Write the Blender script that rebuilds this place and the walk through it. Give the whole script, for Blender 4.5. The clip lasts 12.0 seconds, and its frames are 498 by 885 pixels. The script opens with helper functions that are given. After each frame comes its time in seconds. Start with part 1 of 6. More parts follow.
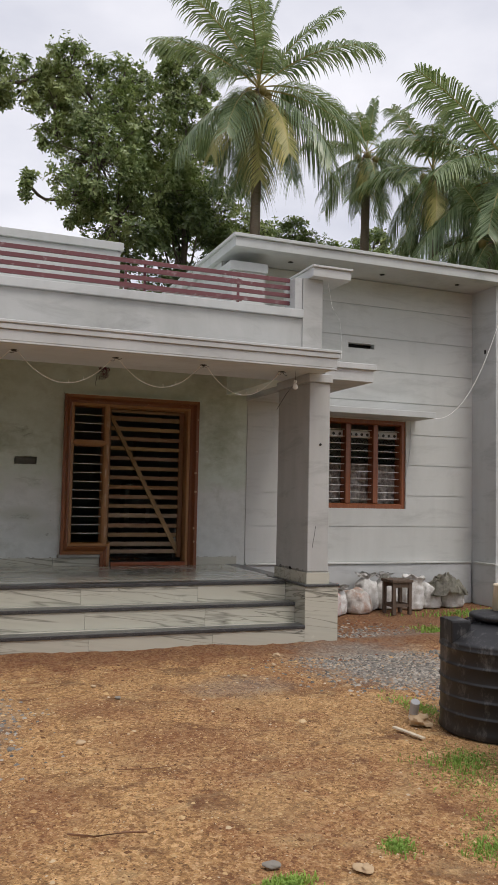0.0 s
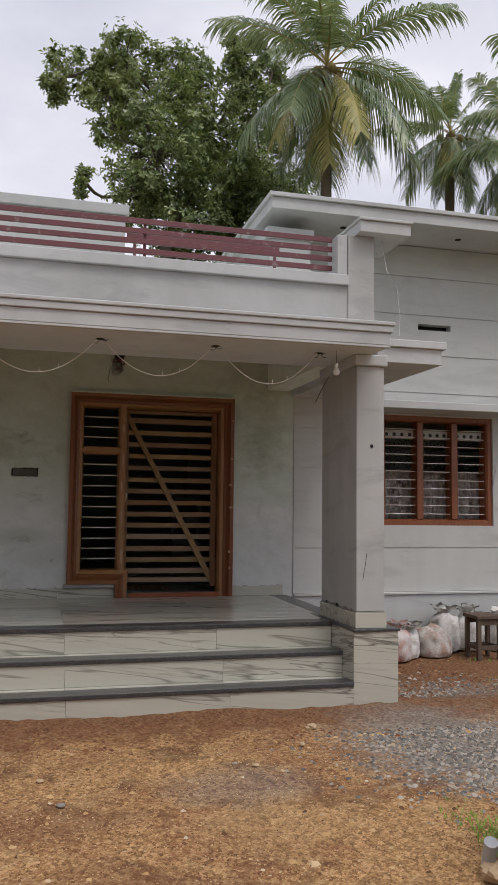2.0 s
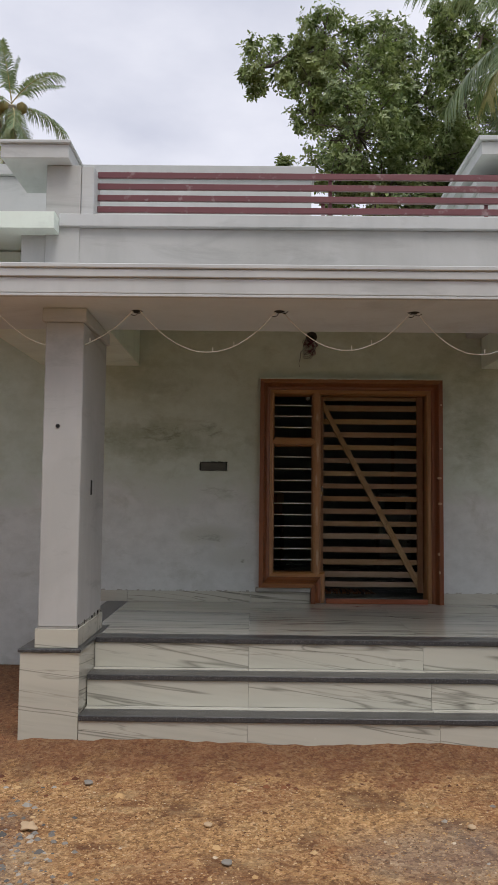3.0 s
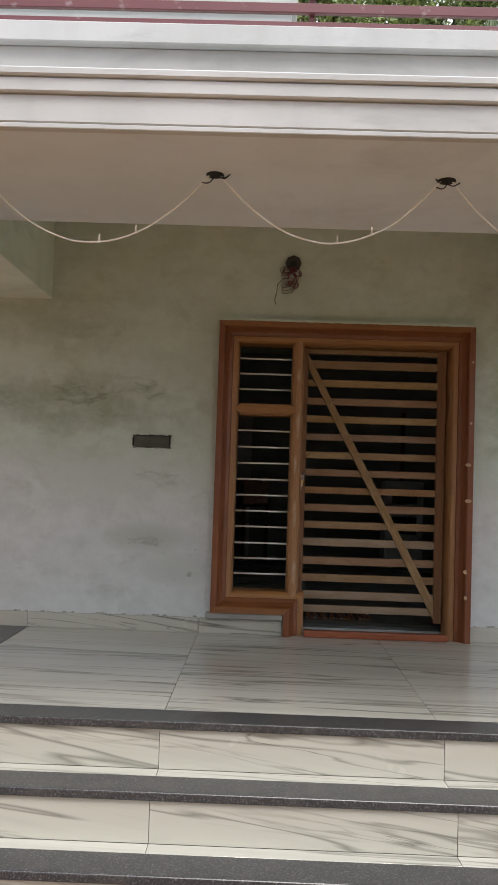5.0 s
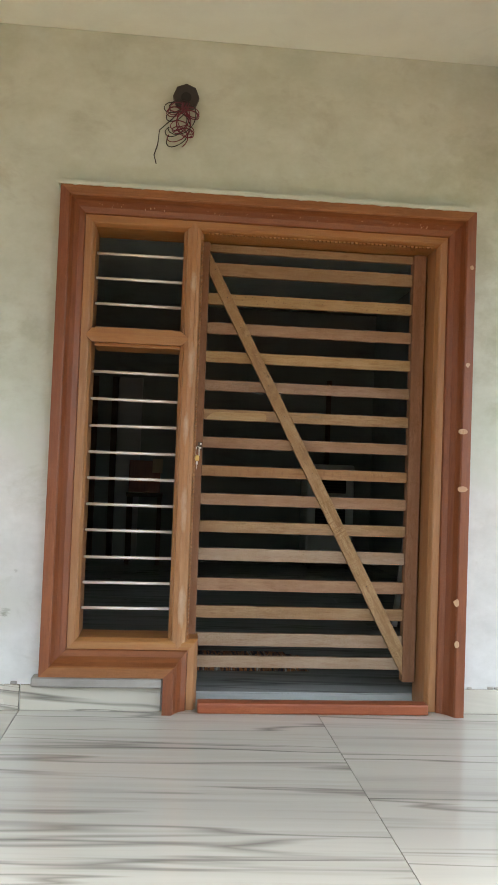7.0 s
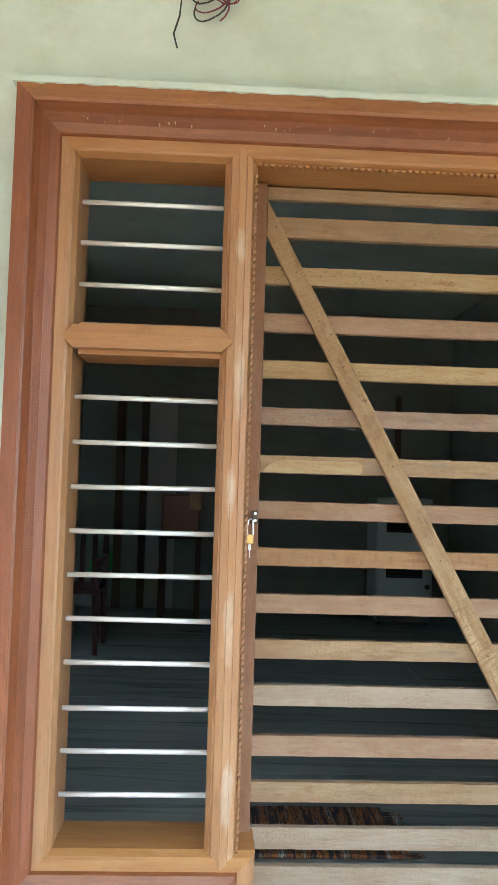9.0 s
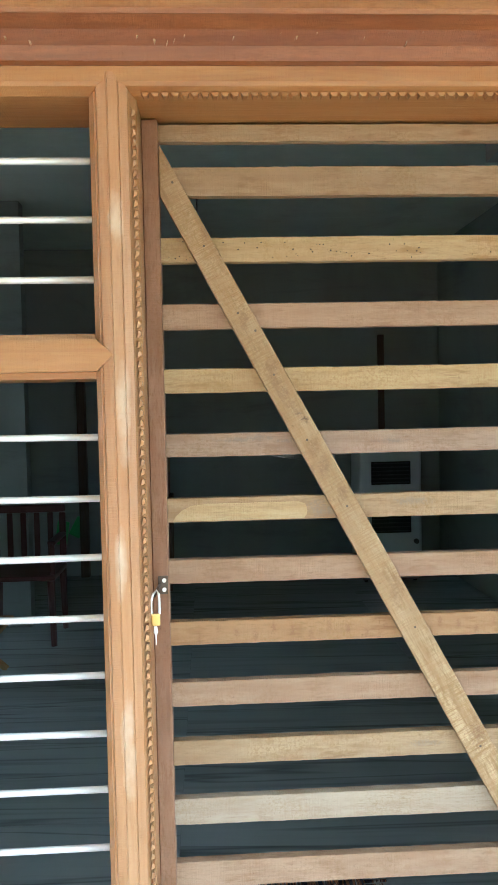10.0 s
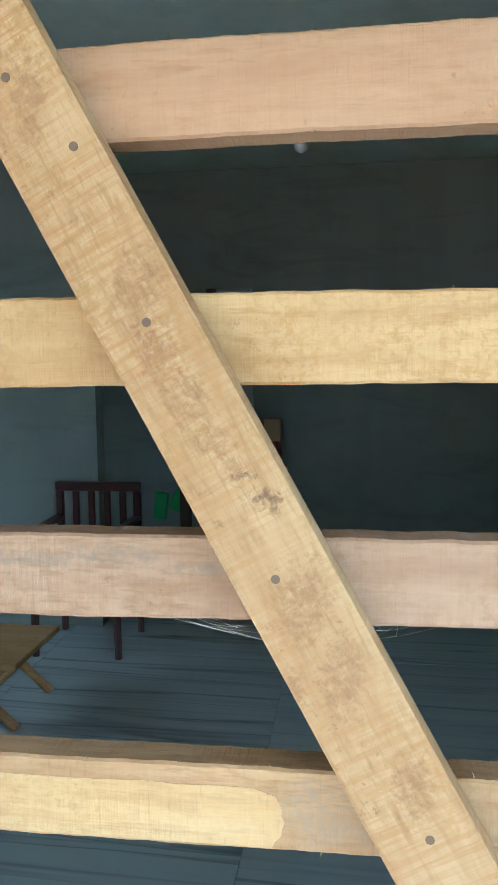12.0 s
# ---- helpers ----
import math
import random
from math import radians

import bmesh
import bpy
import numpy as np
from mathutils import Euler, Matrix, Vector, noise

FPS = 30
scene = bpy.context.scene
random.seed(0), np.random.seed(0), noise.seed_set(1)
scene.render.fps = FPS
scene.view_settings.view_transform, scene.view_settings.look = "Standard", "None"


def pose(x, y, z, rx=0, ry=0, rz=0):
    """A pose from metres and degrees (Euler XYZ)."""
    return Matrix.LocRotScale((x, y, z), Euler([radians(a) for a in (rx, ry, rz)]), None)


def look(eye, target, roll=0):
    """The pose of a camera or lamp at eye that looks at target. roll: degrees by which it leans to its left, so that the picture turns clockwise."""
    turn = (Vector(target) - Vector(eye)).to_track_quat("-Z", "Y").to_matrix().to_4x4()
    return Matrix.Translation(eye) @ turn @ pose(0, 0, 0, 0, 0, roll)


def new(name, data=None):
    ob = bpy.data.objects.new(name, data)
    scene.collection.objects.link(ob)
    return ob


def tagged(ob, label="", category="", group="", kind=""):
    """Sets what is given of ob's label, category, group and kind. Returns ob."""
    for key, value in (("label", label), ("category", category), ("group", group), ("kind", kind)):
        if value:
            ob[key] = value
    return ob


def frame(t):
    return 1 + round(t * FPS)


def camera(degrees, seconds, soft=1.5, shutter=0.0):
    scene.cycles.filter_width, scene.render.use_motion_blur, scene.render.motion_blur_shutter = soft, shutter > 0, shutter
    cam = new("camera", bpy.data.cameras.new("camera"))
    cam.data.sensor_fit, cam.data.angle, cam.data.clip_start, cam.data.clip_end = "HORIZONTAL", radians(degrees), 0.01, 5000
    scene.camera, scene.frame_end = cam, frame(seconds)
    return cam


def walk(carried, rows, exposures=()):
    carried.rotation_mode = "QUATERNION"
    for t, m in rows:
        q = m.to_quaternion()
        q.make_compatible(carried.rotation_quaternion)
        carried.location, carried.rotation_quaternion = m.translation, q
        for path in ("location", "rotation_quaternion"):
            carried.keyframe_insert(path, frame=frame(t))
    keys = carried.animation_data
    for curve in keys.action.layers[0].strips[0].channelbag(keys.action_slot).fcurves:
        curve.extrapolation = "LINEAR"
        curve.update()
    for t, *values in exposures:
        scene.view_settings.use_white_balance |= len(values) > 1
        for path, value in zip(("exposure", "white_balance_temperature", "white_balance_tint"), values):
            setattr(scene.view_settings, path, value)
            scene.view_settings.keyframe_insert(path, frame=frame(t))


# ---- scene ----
cam = camera(34.1, 12.0)
PATH = [
    (0, (-0.005, -0.368, 1.496), (0.722, 1.488, 1.628), 1.2),
    (0.5, (0.35, -0.028, 1.536), (1.212, 1.773, 1.653), 0.9),
    (0.8, (0.557, 0.231, 1.57), (1.444, 2.021, 1.663), 0.9),
    (1, (0.671, 0.393, 1.574), (1.532, 2.196, 1.673), 0.4),
    (1.5, (0.935, 0.774, 1.58), (1.647, 2.638, 1.716), 0.1),
    (2, (1.163, 1.181, 1.557), (1.669, 3.109, 1.713), 0.7),
    (2.5, (1.333, 1.612, 1.566), (1.658, 3.581, 1.7), 1.3),
    (2.7, (1.371, 1.76, 1.545), (1.494, 3.751, 1.687), 0.6),
    (4.3, (1.828, 3.422, 1.582), (1.66, 5.409, 1.733), 0.6),
    (4.5, (1.856, 3.65, 1.587), (1.72, 5.642, 1.709), 0.7),
    (5, (1.819, 4.215, 1.622), (1.783, 6.213, 1.718), 1.9),
    (5.5, (1.834, 4.729, 1.604), (1.854, 6.725, 1.739), 1.5),
    (6, (1.843, 5.294, 1.604), (1.908, 7.289, 1.723), 1.1),
    (6.5, (1.858, 5.821, 1.585), (1.997, 7.814, 1.665), 1.6),
    (6.7, (1.911, 6.047, 1.582), (2.089, 8.037, 1.654), 1.7),
    (8.3, (2.052, 7.414, 1.538), (2.246, 9.398, 1.691), 2.9),
    (8.5, (2.017, 7.507, 1.61), (2.182, 9.493, 1.779), 2.5),
    (9, (1.992, 7.744, 1.767), (2.079, 9.74, 1.87), 1.7),
    (9.5, (2.096, 8.0, 1.93), (2.219, 9.997, 1.931), -0.5),
    (10, (2.193, 8.295, 2.02), (2.298, 10.29, 1.935), -1.2),
    (10.5, (2.275, 8.636, 2.051), (2.359, 10.628, 1.896), -1.5),
    (11, (2.372, 8.997, 2.072), (2.327, 10.989, 1.891), -2.0),
    (11.5, (2.391, 9.283, 2.07), (2.248, 11.272, 1.91), -1.0),
    (12, (2.431, 9.468, 2.065), (2.152, 11.437, 1.858), -0.8),
]
EXPOSURES = [(0, 0.44, 6650, 12), (1.0, 0.44, 6650, 10), (2.0, 0.36, 6550, 14), (2.7, 0.38, 6500, 13), (4.3, 0.95, 6500, 12), (5.5, 1.48, 6500, 12), (6.5, 2.33, 6480, 11), (8.5, 3.50, 5400, -1), (9.0, 3.68, 5300, -2), (9.6, 4.0, 5200, -3), (10.0, 4.12, 5050, -6), (10.5, 4.4, 4920, -9), (11.2, 4.5, 4800, -8), (12.0, 4.72, 4750, -7)]
walk(cam, [(t, look(eye, target, roll)) for t, eye, target, roll in PATH], EXPOSURES)

# ---- world and light ----
world = bpy.data.worlds.new("overcast_sky")
scene.world = world
world.use_nodes = True
wn, wl = world.node_tree.nodes, world.node_tree.links
wn.clear()
w_out = wn.new("ShaderNodeOutputWorld")
w_bg = wn.new("ShaderNodeBackground")
w_sky = wn.new("ShaderNodeTexSky")
w_sky.sky_type = "NISHITA"
w_sky.sun_disc = False
w_sky.sun_elevation, w_sky.sun_rotation = radians(60), radians(160)
w_tc = wn.new("ShaderNodeTexCoord")
w_map = wn.new("ShaderNodeMapping")
w_map.inputs["Scale"].default_value = (1.0, 1.0, 2.2)
w_noise = wn.new("ShaderNodeTexNoise")
w_noise.inputs["Scale"].default_value = 2.6
w_noise.inputs["Detail"].default_value = 6.0
w_ramp = wn.new("ShaderNodeValToRGB")
w_ramp.color_ramp.elements[0].position, w_ramp.color_ramp.elements[0].color = 0.32, (5.2, 5.45, 6.3, 1)
w_ramp.color_ramp.elements[1].position, w_ramp.color_ramp.elements[1].color = 0.68, (8.7, 8.8, 9.3, 1)
w_mix = wn.new("ShaderNodeMix")
w_mix.data_type = "RGBA"
w_mix.inputs[0].default_value = 0.88
wl.new(w_tc.outputs["Generated"], w_map.inputs["Vector"])
wl.new(w_map.outputs[0], w_noise.inputs["Vector"])
wl.new(w_noise.outputs[0], w_ramp.inputs[0])
wl.new(w_sky.outputs[0], w_mix.inputs[6])
wl.new(w_ramp.outputs[0], w_mix.inputs[7])
wl.new(w_mix.outputs[2], w_bg.inputs[0])
w_bg.inputs[1].default_value = 0.09
wl.new(w_bg.outputs[0], w_out.inputs[0])

sun = new("sun", bpy.data.lights.new("sun", "SUN"))
sun.data.energy, sun.data.angle, sun.data.color = 1.25, radians(25), (1.0, 0.96, 0.9)
sun.matrix_world = look((6, -7, 24), (2, 6, 0))


# ---- materials ----
def mat(name, color, rough=0.6, metal=0.0):
    m = bpy.data.materials.new(name)
    m.use_nodes = True
    b = m.node_tree.nodes["Principled BSDF"]
    b.inputs["Base Color"].default_value = (*color, 1)
    b.inputs["Roughness"].default_value = rough
    b.inputs["Metallic"].default_value = metal
    return m


class Net:
    """Short-hand for a material's nodes."""

    def __init__(self, m):
        self.n, self.l = m.node_tree.nodes, m.node_tree.links
        self.b = self.n["Principled BSDF"]
        self.tc = self.n.new("ShaderNodeTexCoord")

    def put(self, kind, **sets):
        node = self.n.new(kind)
        for k, v in sets.items():
            node.inputs[k.replace("_", " ")].default_value = v
        return node

    def coords(self, scale=(1, 1, 1), rot=(0, 0, 0)):
        mp = self.put("ShaderNodeMapping", Scale=scale, Rotation=rot)
        self.l.new(self.tc.outputs["Object"], mp.inputs["Vector"])
        return mp.outputs[0]

    def noise(self, scale, detail=4.0, stretch=(1, 1, 1), rough=0.55, dist=0.0, rot=(0, 0, 0)):
        nz = self.put("ShaderNodeTexNoise", Scale=scale, Detail=detail, Roughness=rough, Distortion=dist)
        self.l.new(self.coords(stretch, rot), nz.inputs["Vector"])
        return nz.outputs[0]

    def ramp(self, fac, stops):
        r = self.n.new("ShaderNodeValToRGB")
        e = r.color_ramp.elements
        while len(e) < len(stops):
            e.new(0.5)
        for el, (p, c) in zip(e, stops):
            el.position, el.color = p, (*c, 1) if len(c) == 3 else c
        self.l.new(fac, r.inputs[0])
        return r.outputs[0]

    def mix(self, fac, a, b, mode="MIX"):
        x = self.n.new("ShaderNodeMix")
        x.data_type, x.blend_type = "RGBA", mode
        for s, v in ((0, fac), (6, a), (7, b)):
            if isinstance(v, (int, float)):
                x.inputs[s].default_value = v
            elif isinstance(v, tuple):
                x.inputs[s].default_value = (*v, 1)
            else:
                self.l.new(v, x.inputs[s])
        return x.outputs[2]

    def math(self, op, a, b):
        x = self.n.new("ShaderNodeMath")
        x.operation = op
        for s, v in ((0, a), (1, b)):
            if isinstance(v, (int, float)):
                x.inputs[s].default_value = v
            else:
                self.l.new(v, x.inputs[s])
        return x.outputs[0]

    def color(self, socket):
        self.l.new(socket, self.b.inputs["Base Color"])

    def rough(self, socket):
        self.l.new(socket, self.b.inputs["Roughness"])

    def bump(self, height, strength=0.3, dist=0.01):
        bp = self.put("ShaderNodeBump", Strength=strength, Distance=dist)
        self.l.new(height, bp.inputs["Height"])
        self.l.new(bp.outputs[0], self.b.inputs["Normal"])

    def random(self):
        return self.n.new("ShaderNodeObjectInfo").outputs["Random"]

    def island(self):
        return self.n.new("ShaderNodeNewGeometry").outputs["Random Per Island"]


def plaster(name, base, stain, amount=0.5):
    m = mat(name, base, 0.75)
    t = Net(m)
    big = t.noise(0.9, 5, (1, 1, 0.7), 0.6, 0.4)
    blot = t.ramp(big, [(0.40, (0, 0, 0)), (0.62, (1, 1, 1))])
    streak = t.ramp(t.noise(2.0, 5, (2.2, 2.2, 0.35), 0.6), [(0.48, (0, 0, 0)), (0.75, (1, 1, 1))])
    fine = t.noise(40, 3)
    smear = t.ramp(t.noise(2.4, 6, (0.45, 0.45, 1.9), 0.68, 0.8), [(0.52, (0, 0, 0)), (0.70, (1, 1, 1))])
    c = t.mix(t.math("MULTIPLY", blot, amount), base, stain)
    c = t.mix(t.math("MULTIPLY", streak, amount * 0.5), c, tuple(s * 0.8 for s in stain))
    c = t.mix(t.math("MULTIPLY", smear, amount * 0.75), c, tuple(s * 0.62 for s in stain))
    c = t.mix(t.math("MULTIPLY", fine, 0.12), c, tuple(s * 0.7 for s in base))
    t.color(c)
    trowel = t.noise(6, 6, (1, 1, 2.5), 0.7)
    t.bump(t.mix(0.35, trowel, fine), 0.25, 0.004)
    return m


M_WALL = plaster("grey_white_primer", (0.54, 0.55, 0.545), (0.41, 0.42, 0.41), 0.55)
M_BAND = plaster("pale_primer_band", (0.55, 0.56, 0.54), (0.46, 0.47, 0.45), 0.45)
M_PARAPET = plaster("weathered_cement_paint", (0.47, 0.47, 0.455), (0.36, 0.36, 0.34), 0.6)
M_CEIL = plaster("cement_ceiling", (0.77, 0.85, 0.77), (0.63, 0.68, 0.61), 0.5)
M_SOFFIT = plaster("cement_soffit", (0.68, 0.73, 0.76), (0.58, 0.62, 0.63), 0.5)
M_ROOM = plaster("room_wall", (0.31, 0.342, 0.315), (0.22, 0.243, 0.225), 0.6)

# porch putty: greenish above, whiter below, with rubbed dark smudges
M_PORCH = mat("greenish_putty", (0.5, 0.52, 0.44), 0.75)
t = Net(M_PORCH)
sep = t.n.new("ShaderNodeSeparateXYZ")
t.l.new(t.tc.outputs["Object"], sep.inputs[0])
p_rub = t.noise(9.0, 6, (0.6, 1, 1.5), 0.72, 0.6)
p_big, p_mid, p_fine = t.noise(1.1, 5, rough=0.6, dist=0.3), t.noise(5.0, 6, (1, 1, 1.4), 0.68), t.noise(40, 3)
height_split = t.math("ADD", t.math("MULTIPLY", sep.outputs[2], 0.25), t.math("MULTIPLY", t.math("SUBTRACT", p_big, 0.5), 0.35))
upper = t.mix(t.ramp(p_mid, [(0.35, (0, 0, 0)), (0.68, (1, 1, 1))]), (0.48, 0.54, 0.46), (0.578, 0.645, 0.58))
lower = t.mix(t.ramp(p_mid, [(0.4, (0, 0, 0)), (0.7, (1, 1, 1))]), (0.63, 0.65, 0.63), (0.53, 0.55, 0.53))
c = t.mix(t.ramp(height_split, [(0.385, (0, 0, 0)), (0.455, (1, 1, 1))]), lower, upper)
for sx, sz, rx, rz, k in ((0.53, 2.2, 0.34, 0.12, 0.75), (1.02, 2.22, 0.16, 0.10, 0.6), (1.04, 1.19, 0.16, 0.05, 0.6), (0.48, 1.28, 0.12, 0.06, 0.3), (0.0, 2.14, 0.3, 0.12, 0.4), (1.38, 1.15, 0.02, 0.02, 0.9), (1.344, 0.985, 0.03, 0.02, 0.8), (1.1, 1.62, 0.2, 0.07, 0.35), (0.75, 2.05, 0.2, 0.05, 0.5), (3.5, 2.2, 0.15, 0.4, 0.3)):
    dx = t.math("MULTIPLY", t.math("SUBTRACT", sep.outputs[0], sx), 1 / rx)
    dz = t.math("MULTIPLY", t.math("SUBTRACT", sep.outputs[2], sz), 1 / rz)
    d = t.math("ADD", t.math("ADD", t.math("MULTIPLY", dx, dx), t.math("MULTIPLY", dz, dz)), t.math("MULTIPLY", t.math("SUBTRACT", p_rub, 0.40), 6.0))
    c = t.mix(t.ramp(d, [(0.0, (k, k, k)), (1.0, (0, 0, 0))]), c, (0.17, 0.18, 0.14))
for sx, sz, rx, rz, k in ((0.55, 2.12, 0.85, 0.24, 0.55), (0.2, 2.7, 0.7, 0.25, 0.3), (1.05, 1.22, 0.35, 0.12, 0.4), (3.55, 2.25, 0.3, 0.6, 0.5), (3.45, 2.9, 0.5, 0.25, 0.35), (1.25, 1.02, 0.3, 0.14, 0.25)):
    dx = t.math("MULTIPLY", t.math("SUBTRACT", sep.outputs[0], sx), 1 / rx)
    dz = t.math("MULTIPLY", t.math("SUBTRACT", sep.outputs[2], sz), 1 / rz)
    d = t.math("ADD", t.math("ADD", t.math("MULTIPLY", dx, dx), t.math("MULTIPLY", dz, dz)), t.math("MULTIPLY", t.math("SUBTRACT", p_mid, 0.45), 2.2))
    c = t.mix(t.ramp(d, [(0.0, (k, k, k)), (1.2, (0, 0, 0))]), c, (0.26, 0.28, 0.18))
stain = t.ramp(t.noise(2.7, 6, (1, 1, 1.5), 0.7, 0.5), [(0.55, (0, 0, 0)), (0.75, (0.5, 0.5, 0.5))])
c = t.mix(stain, c, (0.33, 0.345, 0.28))
c = t.mix(t.math("MULTIPLY", p_fine, 0.12), c, (0.3, 0.31, 0.27))
t.color(c)
t.bump(t.mix(0.35, p_mid, p_fine), 0.25, 0.004)


def marble(name, base, vein, rough, floor_tile):
    m = mat(name, base, rough)
    t = Net(m)
    off = t.n.new("ShaderNodeCombineXYZ")
    t.l.new(t.math("MULTIPLY", t.random(), 23.0), off.inputs[2])
    t.l.new(t.math("MULTIPLY", t.random(), 7.0), off.inputs[0])
    add = t.n.new("ShaderNodeVectorMath")
    t.l.new(t.tc.outputs["Object"], add.inputs[0])
    t.l.new(off.outputs[0], add.inputs[1])

    def veins(scale, stretch, dist, lo, hi, rot):
        turn = t.put("ShaderNodeMapping", Rotation=rot)
        t.l.new(add.outputs[0], turn.inputs["Vector"])
        mp = t.put("ShaderNodeMapping", Scale=stretch)
        t.l.new(turn.outputs[0], mp.inputs["Vector"])
        nz = t.put("ShaderNodeTexNoise", Scale=scale, Detail=5.0, Roughness=0.62, Distortion=dist)
        t.l.new(mp.outputs[0], nz.inputs["Vector"])
        return t.ramp(nz.outputs[0], [(lo, (0, 0, 0)), (hi, (1, 1, 1))])

    tilt = (0, 0, 0.05) if floor_tile is True else (0, -0.12, 0) if not floor_tile else (0.12, 0, 0)
    sx, sy = (5.0, 0.36) if floor_tile == "side" else (0.26, 5.0) if floor_tile else (0.36, 5.0)
    soft = veins(1.3, (sx * 0.7, sy * 0.8, 4.2), 0.35, 0.46, 0.72, tilt)
    streak = veins(2.6, (sx, sy * 1.5, 7.5), 0.3, 0.52, 0.70, tilt)

    def line(scale, width, seed):
        """Thin wandering veins: the level lines of a stretched noise."""
        turn = t.put("ShaderNodeMapping", Rotation=tilt, Location=(seed, seed * 2.3, seed * 1.7))
        t.l.new(add.outputs[0], turn.inputs["Vector"])
        mp = t.put("ShaderNodeMapping", Scale=(sx, sy, 5.5))
        t.l.new(turn.outputs[0], mp.inputs["Vector"])
        nz = t.put("ShaderNodeTexNoise", Scale=scale, Detail=3.5, Roughness=0.5, Distortion=0.35)
        t.l.new(mp.outputs[0], nz.inputs["Vector"])
        off_line = t.math("ABSOLUTE", t.math("SUBTRACT", nz.outputs[0], 0.5), 0)
        return t.ramp(off_line, [(0.0, (1, 1, 1)), (width, (0, 0, 0))])

    gate = veins(0.9, (sx, sy * 0.45, 2.0), 0.2, 0.44, 0.60, tilt)
    c = t.mix(t.math("MULTIPLY", soft, 0.4 if floor_tile is True else 0.2), base, tuple(0.5 * p + 0.5 * q for p, q in zip(base, vein)))
    c = t.mix(t.math("MULTIPLY", streak, 0.35 if floor_tile is True else 0.12), c, tuple(0.3 * p + 0.7 * q for p, q in zip(base, vein)))
    c = t.mix(t.math("MULTIPLY", t.math("MULTIPLY", line(1.1, 0.030 if floor_tile is True else 0.017, 3.0), gate), 0.85), c, vein)
    c = t.mix(t.math("MULTIPLY", line(0.7, 0.012, 9.0), 0.6), c, vein)
    if floor_tile is not True:
        c = t.mix(t.math("MULTIPLY", t.math("MULTIPLY", line(1.9, 0.016, 5.0), gate), 0.8), c, vein)
    t.color(c)
    t.rough(t.ramp(t.noise(5, 4), [(0.3, (rough, rough, rough)), (0.8, (rough + 0.12,) * 3)]))
    return m


M_TILE = marble("veined_white_floor_tile", (0.51, 0.505, 0.445), (0.12, 0.12, 0.10), 0.06, True)
M_RISER = marble("veined_cream_riser_tile", (0.50, 0.485, 0.41), (0.085, 0.082, 0.065), 0.18, False)
M_RISER_Y = marble("veined_cream_side_tile", (0.49, 0.475, 0.405), (0.10, 0.095, 0.075), 0.18, "side")
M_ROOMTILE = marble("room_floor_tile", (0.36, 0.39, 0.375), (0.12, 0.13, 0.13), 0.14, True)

M_GRANITE = mat("black_granite", (0.03, 0.03, 0.033), 0.28)
t = Net(M_GRANITE)
sp = t.ramp(t.noise(105, 3, rough=0.75), [(0.46, (0.03, 0.031, 0.034)), (0.58, (0.07, 0.072, 0.074)), (0.72, (0.20, 0.20, 0.195))])
t.color(t.mix(t.ramp(t.noise(9, 4), [(0.5, (0, 0, 0)), (0.8, (0.6, 0.6, 0.6))]), sp, (0.09, 0.085, 0.08)))


BRACE_TILT = radians(28)


